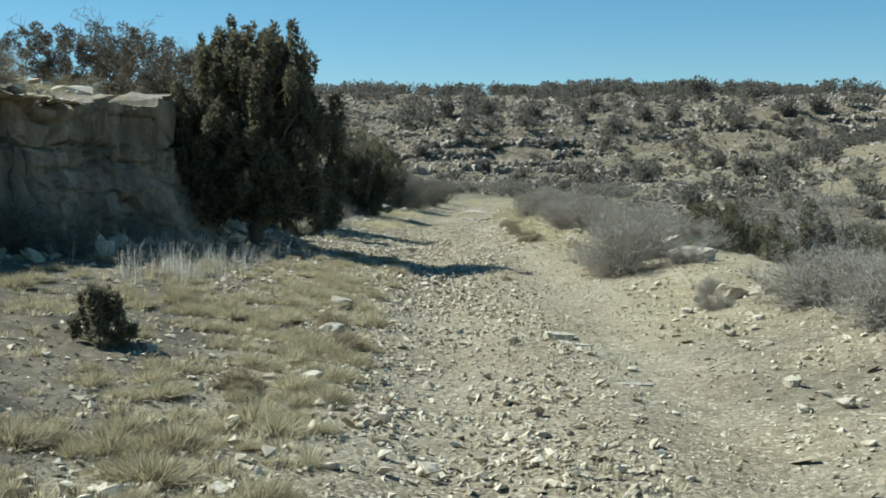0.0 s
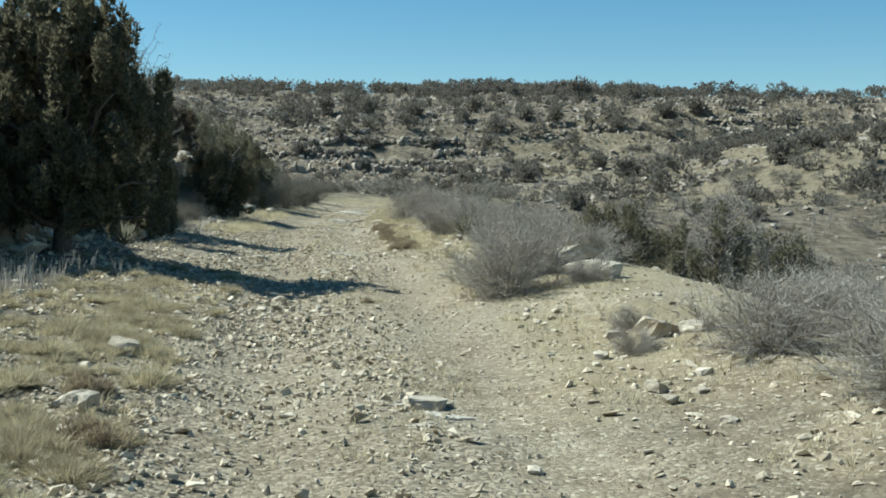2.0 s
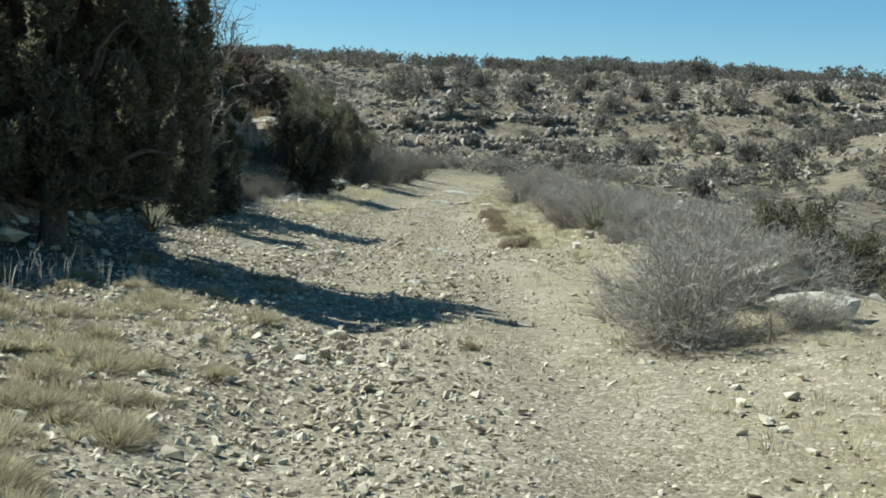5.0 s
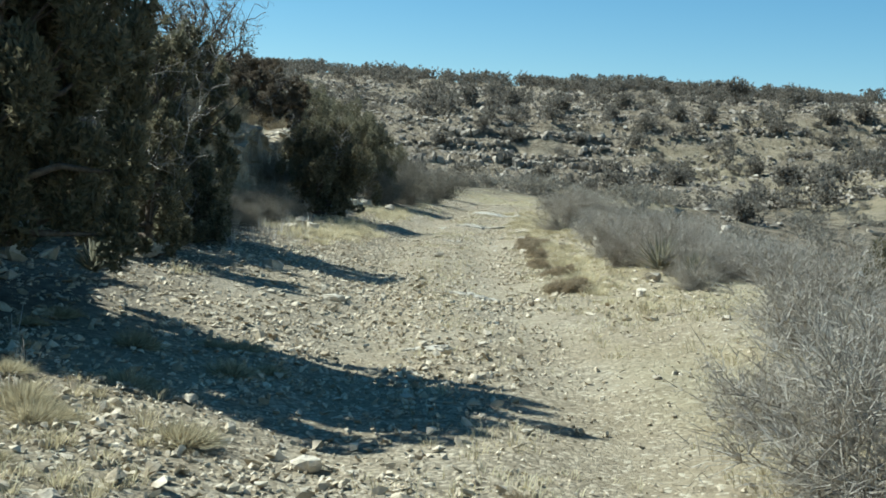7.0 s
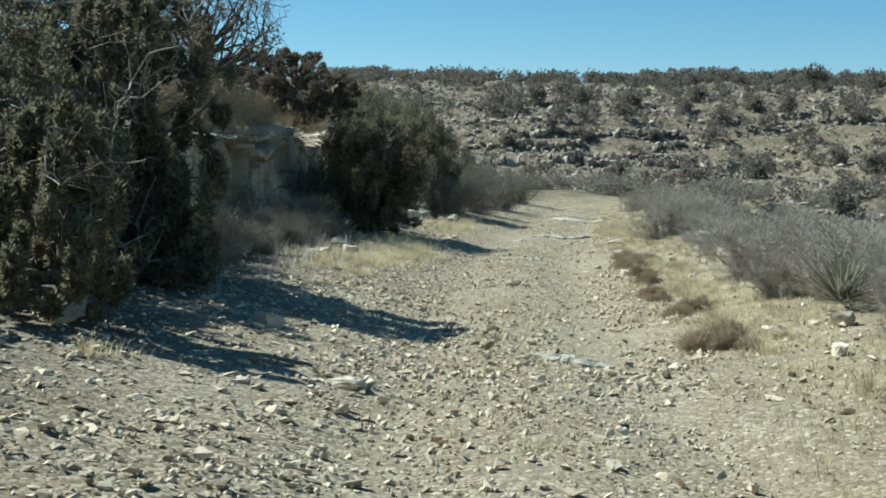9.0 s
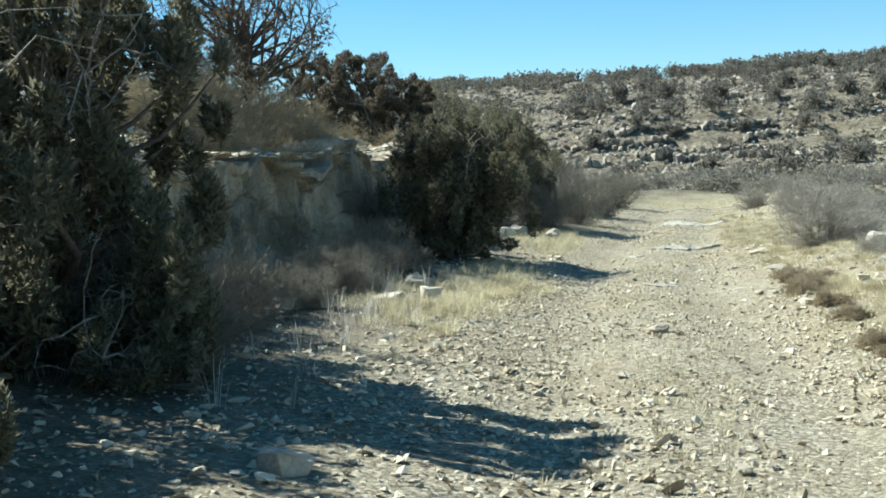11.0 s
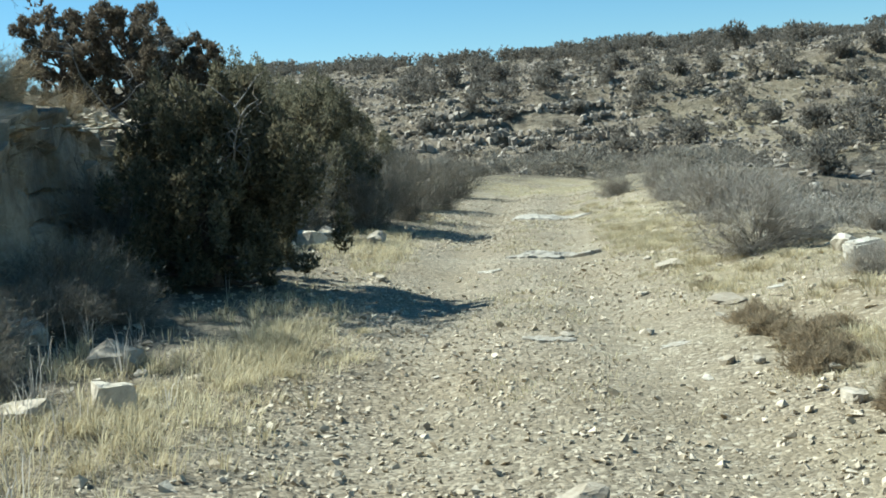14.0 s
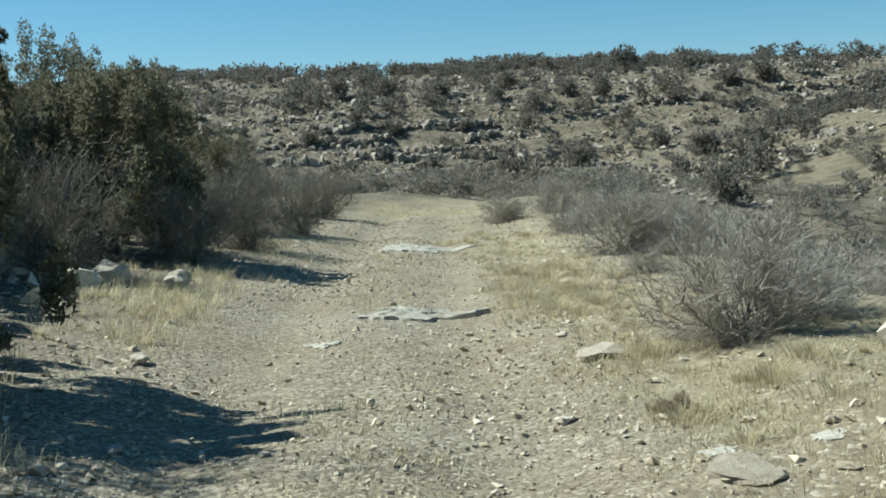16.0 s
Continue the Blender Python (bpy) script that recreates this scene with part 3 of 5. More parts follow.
def rocks():
    """Single rocks that stand out: x, y, width, height, kind."""
    r = np.random.default_rng(8)
    rocks_one = [(-1.04, 12.0, 0.16, 0.12), (1.23, 13.6, 0.34, 0.1), (2.78, 10.0, 0.15, 0.1), (2.85, 18.8, 0.09, 0.07), (3.75, 16.2, 0.5, 0.22), (4.4, 22.4, 0.8, 0.3), (4.35, 24.5, 1.0, 0.45), (2.3, 46.3, 0.4, 0.07), (-1.75, 56.8, 0.4, 0.32), (0.25, 40.0, 0.26, 0.12), (1.7, 43.5, 0.13, 0.09), (1.9, 43.3, 0.11, 0.07), (-2.9, 43.5, 0.4, 0.25), (-4.3, 38.4, 0.7, 0.35), (5.6, 27.8, 0.6, 0.3), (-2.0, 33.0, 0.3, 0.2), (-6.9, 40.0, 1.1, 0.6), (3.65, 41.2, 0.36, 0.34), (4.1, 41.8, 0.5, 0.42), (3.6, 33.4, 0.24, 0.16)]
    rocks_two = [(3.2, 31.9, 0.16, 0.14), (4.1, 37.0, 0.34, 0.26), (3.75, 42.6, 0.36, 0.32), (-2.5, 42.0, 0.34, 0.24), (-3.9, 44.4, 0.4, 0.24), (-3.9, 39.9, 0.34, 0.2), (-3.0, 41.6, 0.4, 0.16), (-2.8, 56.1, 0.5, 0.36), (-2.6, 56.9, 0.5, 0.4), (2.45, 50.4, 0.4, 0.12), (4.3, 48.9, 0.32, 0.28), (-4.0, 47.6, 0.34, 0.28), (-2.05, 61.0, 0.5, 0.34), (3.4, 16.6, 0.2, 0.09), (4.05, 16.0, 0.3, 0.14), (2.95, 19.4, 0.09, 0.05)]
    rocks_three = [(-1.24, 15.6, 0.34, 0.12), (-0.85, 30.5, 0.28, 0.12), (-3.5, 31.4, 0.5, 0.22), (-1.1, 20.3, 0.12, 0.1), (4.0, 44.8, 0.34, 0.34), (-1.15, 12.9, 0.26, 0.16), (2.05, 41.6, 0.16, 0.1), (3.2, 12.4, 0.13, 0.06), (3.3, 13.4, 0.14, 0.06), (3.5, 14.0, 0.16, 0.07)]
    told = rocks_one + rocks_two + rocks_three
    big = [hull(300 + k, 30, 0.75) for k in range(7)]
    for v, _ in big:
        v[:, 0] = np.clip(v[:, 0] * 1.5, -0.48 + 0.15 * v[:, 1], 0.46 + 0.2 * v[:, 2])
        v[:, 1] = np.clip(v[:, 1] * 1.5, -0.4 - 0.2 * v[:, 2], 0.38 + 0.1 * v[:, 0])
        v[:, 2] = np.clip(v[:, 2] * 1.4, -0.3, 0.24 + 0.22 * v[:, 0] - 0.15 * v[:, 1])
    meshes = [weathered(v, f, 500 + k) for k, (v, f) in enumerate(big)]
    low = [v[:, 2].min() for v, _ in big]
    n = 170
    for x, y, w, h in told:
        k = int(r.integers(0, 7))
        span = big[k][0].max(0) - big[k][0].min(0)
        sx, sz = w / span[0], h / span[2]
        ob = new("rock", meshes[k])
        ob.matrix_basis = pose(x, y, float(land(x, y)) - (low[k] * sz) - 0.2 * h, r.uniform(-8, 8), r.uniform(-8, 8), r.uniform(0, 360)) @ Matrix.Diagonal((sx, sx, sz, 1))
        tagged(ob, "angular pale limestone rock beside the track", "rock", "rocks along the track")
    bm = bmesh.new()
    bmesh.ops.create_cube(bm, size=1.0)
    for v in bm.verts:
        v.co += Vector(r.uniform(-0.07, 0.07, 3))
    bmesh.ops.bevel(bm, geom=bm.edges[:], offset=0.09, segments=2, affect="EDGES")
    bmesh.ops.triangulate(bm, faces=bm.faces[:])
    for v in bm.verts:
        v.co += Vector(r.uniform(-0.012, 0.012, 3))
    me = bpy.data.meshes.new("block")
    bm.to_mesh(me)
    bm.free()
    me.materials.append(SLAB)
    ob = new("rock", me)
    ob.matrix_basis = pose(4.1, 47.65, float(land(4.08, 47.65)) + 0.06, 2, -3, 12) @ Matrix.Diagonal((0.34, 0.3, 0.27, 1))
    tagged(ob, "squared white limestone block among grey shrubs", "rock", "rocks along the track")
    for _ in range(n):
        y = float(r.uniform(6, 56))
        d = float(r.choice([-1, 1])) * float(r.uniform(0.2, 3.8))
        x = float(road_mid(y)) + d
        if x < float(np.interp(y, EDGE_Y, EDGE_X)) + 1:
            continue
        k, w = int(r.integers(0, 7)), float(np.clip(0.085 * np.exp(r.normal(0, 0.4)), 0.05, 0.2))
        ob = new("rock", meshes[k])
        ob.matrix_basis = pose(x, y, float(land(x, y)) - low[k] * w * 0.7 - 0.03 * w, r.uniform(-15, 15), r.uniform(-15, 15), r.uniform(0, 360)) @ Matrix.Diagonal((w, w, w * 0.7, 1))
        tagged(ob, "angular limestone rock lying on the dirt track", "rock", "rocks along the track")


rocks()


def slabs():
    """Bedrock that shows through the track: low, ragged and stepped."""
    for n, (x, y, w, l) in enumerate([(0.92, 32.4, 0.95, 0.75), (0.5, 45.2, 0.6, 0.4), (1.25, 54.8, 1.7, 1.2), (2.1, 66.5, 2.2, 2.0), (2.95, 46.8, 0.4, 0.3), (1.2, 13.7, 0.6, 0.3), (2.35, 46.9, 0.35, 0.25), (1.53, 44.7, 0.35, 0.25), (0.45, 26.9, 0.7, 0.4), (1.1, 12.7, 0.5, 0.25), (1.6, 10.8, 0.6, 0.3), (0.2, 52.6, 0.5, 0.5), (1.4, 13.2, 0.5, 0.3)]):
        a, q = np.meshgrid(np.linspace(0, 2 * np.pi, 72, endpoint=False), np.linspace(0, 1, 20))
        reach = 0.72 + 0.6 * rough(np.cos(a) * 2.2 + 9 * n, np.sin(a) * 2.2, 141, 5)
        px, py = x + np.cos(a) * q * reach * w * 0.5, y + np.sin(a) * q * reach * l * 0.5
        bump = wave(px * 3.5, py * 3.5, 143) + 0.4 * wave(px * 9, py * 9, 145)
        top = 0.012 + 0.02 * np.floor(bump * 3.2) + 0.018 * wave(px * 20, py * 20, 147)
        pz = land(px, py) + np.where(q < 0.93, top * min(1.0, l / 0.7) ** 1.5 * (1 - 0.4 * q), -0.05)
        k = (np.arange(19)[:, None] * 72 + np.arange(72)[None])
        m = (np.arange(19)[:, None] * 72 + (np.arange(72)[None] + 1) % 72)
        f = np.concatenate([np.stack([k, k + 72, m + 72], -1).reshape(-1, 3), np.stack([k, m + 72, m], -1).reshape(-1, 3)])
        ob = new("bedrock_slab", tri_mesh("bedrock_slab", np.stack([px, py, pz], -1), f, SLAB))
        tagged(ob, "low broken limestone bedrock showing through the track", "bedrock", "bedrock in the track")


slabs()


# ---- plants ----
def tube(b, pts, radii, sides=6):
    pts = np.asarray(pts, float)
    d = unit(np.gradient(pts, axis=0))
    side = unit(np.cross(d, np.array([0.31, 0.87, 0.38])))
    up = np.cross(side, d)
    a = np.linspace(0, 2 * np.pi, sides, endpoint=False)
    ring = pts[:, None] + np.asarray(radii)[:, None, None] * (side[:, None] * np.cos(a)[None, :, None] + up[:, None] * np.sin(a)[None, :, None])
    k, i = np.arange(len(pts) - 1)[:, None] * sides, np.arange(sides)[None]
    j = (i + 1) % sides
    b.add(ring.reshape(-1, 3), np.concatenate([np.stack([k + i, k + j, k + sides + j], -1).reshape(-1, 3), np.stack([k + i, k + sides + j, k + sides + i], -1).reshape(-1, 3)]))


def bent(a, c, r, wob=0.12, n=7):
    """A crooked way from a to c."""
    u = np.linspace(0, 1, n)[:, None]
    p = np.asarray(a) + (np.asarray(c) - a) * u
    return p + np.sin(np.pi * u) * np.cumsum(r.normal(0, wob / n**0.5, (n, 3)), 0) * np.linalg.norm(np.asarray(c) - a) * 0.6


def tufts(b, at, way, length, width, r, blades=3, spread=0.5):
    """Small pointed sprays of scale leaves at each place."""
    n = len(at)
    for _ in range(blades):
        w = unit(way + r.normal(0, spread, (n, 3)))
        s = unit(np.cross(w, r.normal(size=(n, 3))))
        l, k = (length * r.uniform(0.7, 1.3, n))[:, None], (width * r.uniform(0.7, 1.3, n))[:, None]
        b.many(np.stack([at - s * k, at + s * k, at + w * l], 1), [[0, 1, 2]])


def crown_points(blobs, n, r, shell=0.55):
    c, rad = np.array([q[0] for q in blobs]), np.array([q[1] for q in blobs])
    wgt = rad.prod(1) ** (2 / 3)
    k = r.choice(len(blobs), n, p=wgt / wgt.sum())
    u = unit(r.normal(size=(n, 3)))
    depth = (shell + (1 - shell) * r.random(n) ** 0.6)[:, None]
    return c[k] + u * rad[k] * depth, u


def juniper(x, y, height, radius, seed, leaf=None, label="", n=9000, bare=0.0, lean=(0, 0), low=0.05, lobes=70, shape=0.0, limb_size=0.008, limb_look=None, crook=0.3, group="junipers along the bank", z=None, belly=0.42, lobe=1.0, spire=1.0):
    r = np.random.default_rng(seed)
    th = root("juniper_tree", pose(x, y, float(land(x, y)) - 0.05 if z is None else z), label, "tree", group)
    wood, dead, blobs = Build(), Build(), []
    for k in range(lobes):
        h = low + (1 - low) * ((k + 0.5) / lobes) ** 0.85
        cone = (1 - h) ** 0.6 * (0.55 + 0.45 * ease(h, 0.0, 0.25)) + 0.06
        dome = math.sqrt(max(0.0, 1 - ((h - belly) / (0.24 + belly)) ** 2 if h < belly else 1 - ((h - belly) / (1.08 - belly)) ** 2)) * (1 + 0.15 * math.sin(seed + 3 * k))
        prof = cone + (dome - cone) * shape
        a = k * 2.4 + r.uniform(-0.5, 0.5)
        d = radius * prof * r.uniform(0.3, 1.15)
        c = np.array([math.cos(a) * d + lean[0] * h, math.sin(a) * d + lean[1] * h, h * height * r.uniform(0.9, 1.0)])
        s = lobe * radius * (r.uniform(0.1, 0.24) if shape < 0.95 else r.uniform(0.1, 0.2)) * (0.7 + 0.3 * (1 - h))
        tall = s * spire * (r.uniform(1.2, 2.4) if shape < 0.95 else r.uniform(0.75, 1.1))
        blobs.append((c, np.array([s, s, max(0.6 * s, min(tall, 0.5 * c[2]))])))
    trunk = bent((0, 0, 0), (lean[0] * 0.6, lean[1] * 0.6, height * 0.8), r, 0.1, 9)
    tube(wood, trunk, np.linspace(0.04 * height, 0.008, 9), 8)
    for c, s in blobs[::3]:
        i = int(np.clip(c[2] / height * 7, 0, 7))
        tube(wood, bent(trunk[i], c, r, 0.2), np.linspace(0.022 * height * (1 - 0.6 * c[2] / height), 0.006, 7), 5)
    for _ in range(int(bare)):
        a, h = r.uniform(0, 6.28), r.uniform(0.3, 0.75)
        e = np.array([math.cos(a) * radius * r.uniform(0.3, 1.15), math.sin(a) * radius * r.uniform(0.3, 1.15), height * min(1.22, h + r.uniform(0.25, 0.55))])
        limb = bent(trunk[int(h * 7)], e, r, crook, 9)
        tube(dead, limb, np.linspace(limb_size * height, 0.004, 9), 5)
        for i in (3, 4, 5, 6, 7, 8, 5, 7):
            twig = bent(limb[i], limb[i] + unit(r.normal(size=3) + (0, 0, 0.4)) * r.uniform(0.2, 0.7), r, 0.4, 5)
            tube(dead, twig, np.linspace(0.01, 0.003, 5), 4)
            for m in (2, 3, 4):
                tube(dead, bent(twig[m], twig[m] + unit(r.normal(size=3) + (0, 0, 0.3)) * r.uniform(0.08, 0.28), r, 0.3, 3), np.linspace(0.004, 0.002, 3), 3)
    stem = part("trunk", wood.mesh("trunk", BARK, True), th, "shaggy brown trunk and limbs")
    if dead.n:
        part("bare_limb", dead.mesh("bare_limb", limb_look or DEADWOOD, True), stem, "bare crooked limbs")
    crown = Build()
    p, u = crown_points(blobs, int(n * 1.65), r, 0.35)
    p[:, 2] = np.maximum(p[:, 2], 0.02)
    tufts(crown, p, u * 0.7 + np.array([0, 0, 0.85]), 0.055 + 0.006 * height, 0.012 + 0.0016 * height, r, 3, 0.75)
    part("crown", crown.mesh("crown", leaf or JUNIPER), th)
    return th


def twig_shrub(r, height, radius, stems, fine, mat_twig):
    """Stems that fork into a haze of twigs; gives the two meshes."""
    a, b = Build(), Build()
    ends = []
    for _ in range(stems):
        t, d = r.uniform(0, 6.28), radius * r.uniform(0.2, 0.95)
        e = np.array([math.cos(t) * d, math.sin(t) * d, height * r.uniform(0.3, 0.95) * (1 - 0.3 * (d / radius) ** 2)])
        p = bent(np.array([math.cos(t), math.sin(t), 0]) * radius * 0.15 * r.random(), e, r, 0.34, 7)
        tube(a, p, np.linspace(0.0075, 0.003, 7) * (0.6 + 0.4 * height), 4)
        ends += [p[k] for k in range(1, 7)]
    ends = np.array(ends)
    for lvl, (num, ln, w) in enumerate(((fine, 0.3, 0.0038), (fine * 2, 0.18, 0.003), (fine * 2, 0.1, 0.0026))):
        s = ends[r.integers(0, len(ends), num)]
        d = unit(unit(s - np.array([0, 0, 0.15])) * 0.7 + r.normal(0, 0.62, (num, 3)) + (0, 0, 0.25))
        e = s + d * (ln * r.uniform(0.5, 1.3, num))[:, None] * (0.5 + 0.5 * height)
        e[:, 2] = np.maximum(e[:, 2], 0.02)
        q = unit(np.cross(d, r.normal(size=(num, 3))))
        o = np.cross(q, d)
        w = w * (0.65 + 0.45 * height)
        b.many(np.stack([s + q * w, s - q * w * 0.5 + o * w * 0.87, s - q * w * 0.5 - o * w * 0.87, e], 1), [[0, 1, 3], [1, 2, 3], [2, 0, 3]])
        mid = s + (e - s) * r.uniform(0.3, 0.9, (num, 1))
        ends = np.concatenate([ends, mid, e])
    return a.mesh("stems", STEM, True), b.mesh("twigs", mat_twig)


def shrub_kind(seed, mat, label, group, height=1.0, radius=0.75, stems=34, fine=1300):
    me = twig_shrub(np.random.default_rng(seed), height, radius, stems, fine, mat)

    def put(x, y, s, turn=0.0, squash=1.0, z=None):
        th = root("desert_shrub", pose(x, y, float(land(x, y)) - 0.03 if z is None else z, 0, 0, turn), label, "shrub", group)
        th.scale = (s, s, s * squash)
        part("stem_frame", me[0], th)
        part("twig_canopy", me[1], th)
        return th
    return put


GREY = [shrub_kind(40 + k, TWIG, "bare grey twiggy desert shrub beside the track", "grey shrubs by the track") for k in range(4)]
PALE = [shrub_kind(50 + k, TWIG_PALE, "pale dry shrub on the rocky bank", "dry shrubs on the bank", 0.9, 0.7, 24, 1000) for k in range(2)]
grey_shrubs_one = [(3.05, 21.5, 1.15, 0.8), (3.6, 23.4, 1.15, 0.85), (4.2, 21.6, 0.6, 0.6), (4.1, 26.4, 1.15, 0.8), (2.95, 23.4, 0.7, 0.75), (4.9, 25.0, 1.0, 0.7), (4.25, 14.5, 1.0, 0.65), (4.4, 12.2, 1.0, 0.75), (5.3, 13.4, 1.0, 0.7), (5.2, 15.7, 0.95, 0.6), (3.35, 15.6, 0.4, 0.6), (6.2, 17.6, 0.9, 0.6), (3.6, 16.9, 0.35, 0.7), (5.0, 36.6, 1.0, 0.7), (5.6, 34.0, 1.1, 0.7), (4.9, 35.0, 0.7, 0.8), (4.3, 36.0, 1.15, 0.75), (3.5, 38.6, 1.0, 0.75), (4.8, 38.4, 1.1, 0.75), (5.9, 30.0, 1.0, 0.6)]
grey_shrubs_two = [(4.9, 42.6, 1.0, 0.8), (5.6, 41.0, 1.1, 0.8), (3.9, 43.6, 0.85, 0.8), (4.7, 44.6, 0.9, 0.8), (3.5, 50.2, 1.1, 0.85), (4.5, 50.9, 0.8, 0.7), (4.6, 52.8, 0.75, 0.7), (5.9, 52.6, 0.7, 0.7), (4.5, 46.6, 0.6, 0.8), (4.65, 59.0, 1.2, 0.85), (6.2, 62.0, 1.2, 0.7), (4.8, 74.0, 1.0, 0.8), (6.4, 75.0, 1.2, 0.8), (7.5, 45.0, 1.3, 0.7), (6.0, 36.0, 1.1, 0.8), (3.75, 46.3, 0.45, 0.8), (4.4, 33.7, 0.7, 0.8), (3.5, 36.2, 0.6, 0.8), (4.5, 34.7, 0.85, 0.8)]
grey_shrubs_three = [(4.0, 32.4, 0.5, 0.8), (4.1, 55.6, 0.45, 0.7), (5.6, 58.4, 0.9, 0.7), (4.9, 65.2, 0.8, 0.75), (6.0, 67.0, 1.0, 0.75)]
for n, (x, y, s, q) in enumerate(grey_shrubs_one + grey_shrubs_two + grey_shrubs_three):
    GREY[n % 4](x, y, s, 67.0 * n, q)
bank_shrubs_one = [(-6.4, 46.8, 1.0, 0.8), (-6.1, 49.4, 1.0, 0.8), (-7.2, 45.5, 0.9, 0.8), (-5.9, 52.4, 0.8, 0.8), (-8.2, 23.5, 0.7, 1), (-6.6, 26.6, 0.7, 0.8), (-9.5, 24.5, 0.9, 0.8), (-5.6, 47.2, 0.9, 0.8), (-8.0, 27.5, 0.9, 0.8), (-7.0, 43.0, 0.9, 0.8), (-6.8, 40.5, 0.9, 0.8), (-5.8, 38.6, 0.8, 0.8), (-7.8, 49.5, 1.0, 0.9), (-6.0, 44.2, 0.9, 0.9), (-6.6, 51.6, 0.9, 0.9), (-5.7, 41.6, 0.7, 0.9), (-7.9, 41.6, 1.0, 0.9), (-5.7, 57.0, 0.8, 0.9), (-4.3, 42.0, 0.55, 0.9)]
bank_shrubs_two = [(-4.2, 47.2, 0.8, 0.9), (-4.6, 48.6, 0.7, 0.8), (-4.3, 45.4, 0.45, 0.8), (-5.2, 44.8, 1.2, 0.9), (-6.5, 47.4, 1.4, 0.9), (-6.0, 48.2, 1.3, 0.95), (-7.4, 47.2, 1.4, 0.9), (-5.5, 42.8, 1.0, 0.9), (-5.3, 50.4, 1.0, 0.8), (-6.8, 44.2, 1.3, 0.9), (-5.8, 45.6, 1.2, 0.9), (-5.75, 43.6, 1.1, 0.9), (-5.7, 47.8, 1.1, 0.9)]
for n, (x, y, s, q) in enumerate(bank_shrubs_one + bank_shrubs_two):
    PALE[n % 2](x, y, s, 81.0 * n, q)
DARK = [shrub_kind(60 + k, material("dark_twigs", leaf_look((0.25, 0.228, 0.185), (0.37, 0.337, 0.275), (0.47, 0.43, 0.35))), "dark bare shrub with dense twigs by the track", "dark shrubs by the track", 1.3, 0.8, 32, 1100) for k in range(2)]
dark_shrubs_one = [(-2.1, 60.5, 1.05, 1.0), (-1.3, 64.5, 1.1, 1.05), (-2.8, 63.5, 1.1, 1.1), (-0.7, 71.0, 1.1, 1.0), (-1.9, 69.5, 1.3, 1.1), (-3.5, 57.5, 1.2, 1.1), (-0.2, 80.0, 1.3, 0.9), (-4.0, 45.8, 0.75, 0.8), (-3.9, 47.4, 0.55, 0.7), (-4.2, 42.6, 0.7, 0.7), (-6.3, 22.6, 0.8, 0.8), (-7.6, 20.2, 0.9, 0.8), (-5.3, 21.4, 0.6, 0.8), (-4.5, 46.9, 0.6, 0.8), (-4.5, 49.4, 1.1, 1.0), (-4.7, 40.4, 0.5, 0.8), (-5.0, 39.0, 0.6, 0.8), (-5.4, 18.2, 0.7, 0.8), (-6.3, 18.4, 0.9, 0.8)]
dark_shrubs_two = [(-3.95, 38.2, 0.7, 0.8), (-4.05, 39.2, 0.6, 0.8), (-4.2, 37.2, 0.75, 0.8), (-3.95, 40.0, 0.5, 0.8), (-4.4, 39.4, 0.7, 0.9), (-3.85, 43.2, 0.6, 0.8), (-3.50, 42.1, 0.5, 0.8), (-3.65, 44.6, 0.55, 0.8), (-3.35, 45.8, 0.42, 0.8), (-3.95, 41.2, 0.5, 0.8), (-3.55, 40.3, 0.4, 0.9), (-3.9, 42.2, 0.6, 0.8), (-6.2, 20.6, 0.8, 0.9), (-3.9, 37.6, 0.55, 0.8), (-4.4, 36.5, 0.8, 0.9), (-3.7, 36.5, 0.5, 0.9), (-4.6, 38.8, 0.6, 0.8), (-4.4, 35.6, 0.8, 0.9)]
for n, (x, y, s, q) in enumerate(dark_shrubs_one + dark_shrubs_two):
    DARK[n % 2](x, y, s, 53.0 * n, q)

OLD = "tall dense dark green juniper beside the dirt track"
BANK = "junipers along the bank"
juniper(-3.74, 25.2, 4.3, 1.42, 1, n=26000, lobes=350, shape=0.94, low=0.16, belly=0.5, lobe=0.6, spire=1.25, label=OLD)
juniper(-4.4, 35.5, 3.5, 1.3, 3, leaf=OLIVE, n=15000, bare=13, limb_size=0.0042, crook=0.16, shape=0.85, lobes=170, lobe=0.55, spire=1.4, label="olive shrubby juniper with bleached bare branches")
juniper(-5.1, 33.8, 2.7, 1.2, 4, leaf=OLIVE, n=6000, bare=8, limb_size=0.005, crook=0.16, shape=0.85, label="olive shrubby juniper with bare branches")
juniper(-3.45, 31.3, 1.9, 0.7, 2, leaf=OLIVE, n=6000, bare=6, limb_size=0.004, crook=0.16, lobe=0.7, spire=1.3, shape=0.8, label="low olive juniper bush by the yucca")
juniper(-4.5, 32.6, 1.6, 0.8, 14, leaf=OLIVE, n=2600, bare=4, shape=0.8, label="low olive juniper bush under the taller one")
juniper(-3.55, 35.0, 0.9, 0.55, 5, leaf=OLIVE, n=2600, bare=4, shape=0.8, label="olive shrubby juniper at the foot of the bank")
juniper(-3.25, 49.5, 2.55, 1.35, 6, n=15000, bare=6, lobes=170, shape=0.85, low=0.02, belly=0.34, lobe=0.65, spire=1.4, label="dense dark juniper at the track's edge")
juniper(-3.35, 61.5, 2.95, 1.6, 7, leaf=OLIVE, n=11000, lobes=100, lobe=0.85, shape=0.85, label="olive brown juniper behind the dense one")
CLUMPY = "clumpy brownish juniper on the shelf above"
juniper(-7.3, 62.0, 2.9, 1.35, 8, leaf=JUNIPER_DRY, n=9000, bare=4, lobes=110, low=0.22, shape=1.0, belly=0.6, label=CLUMPY)
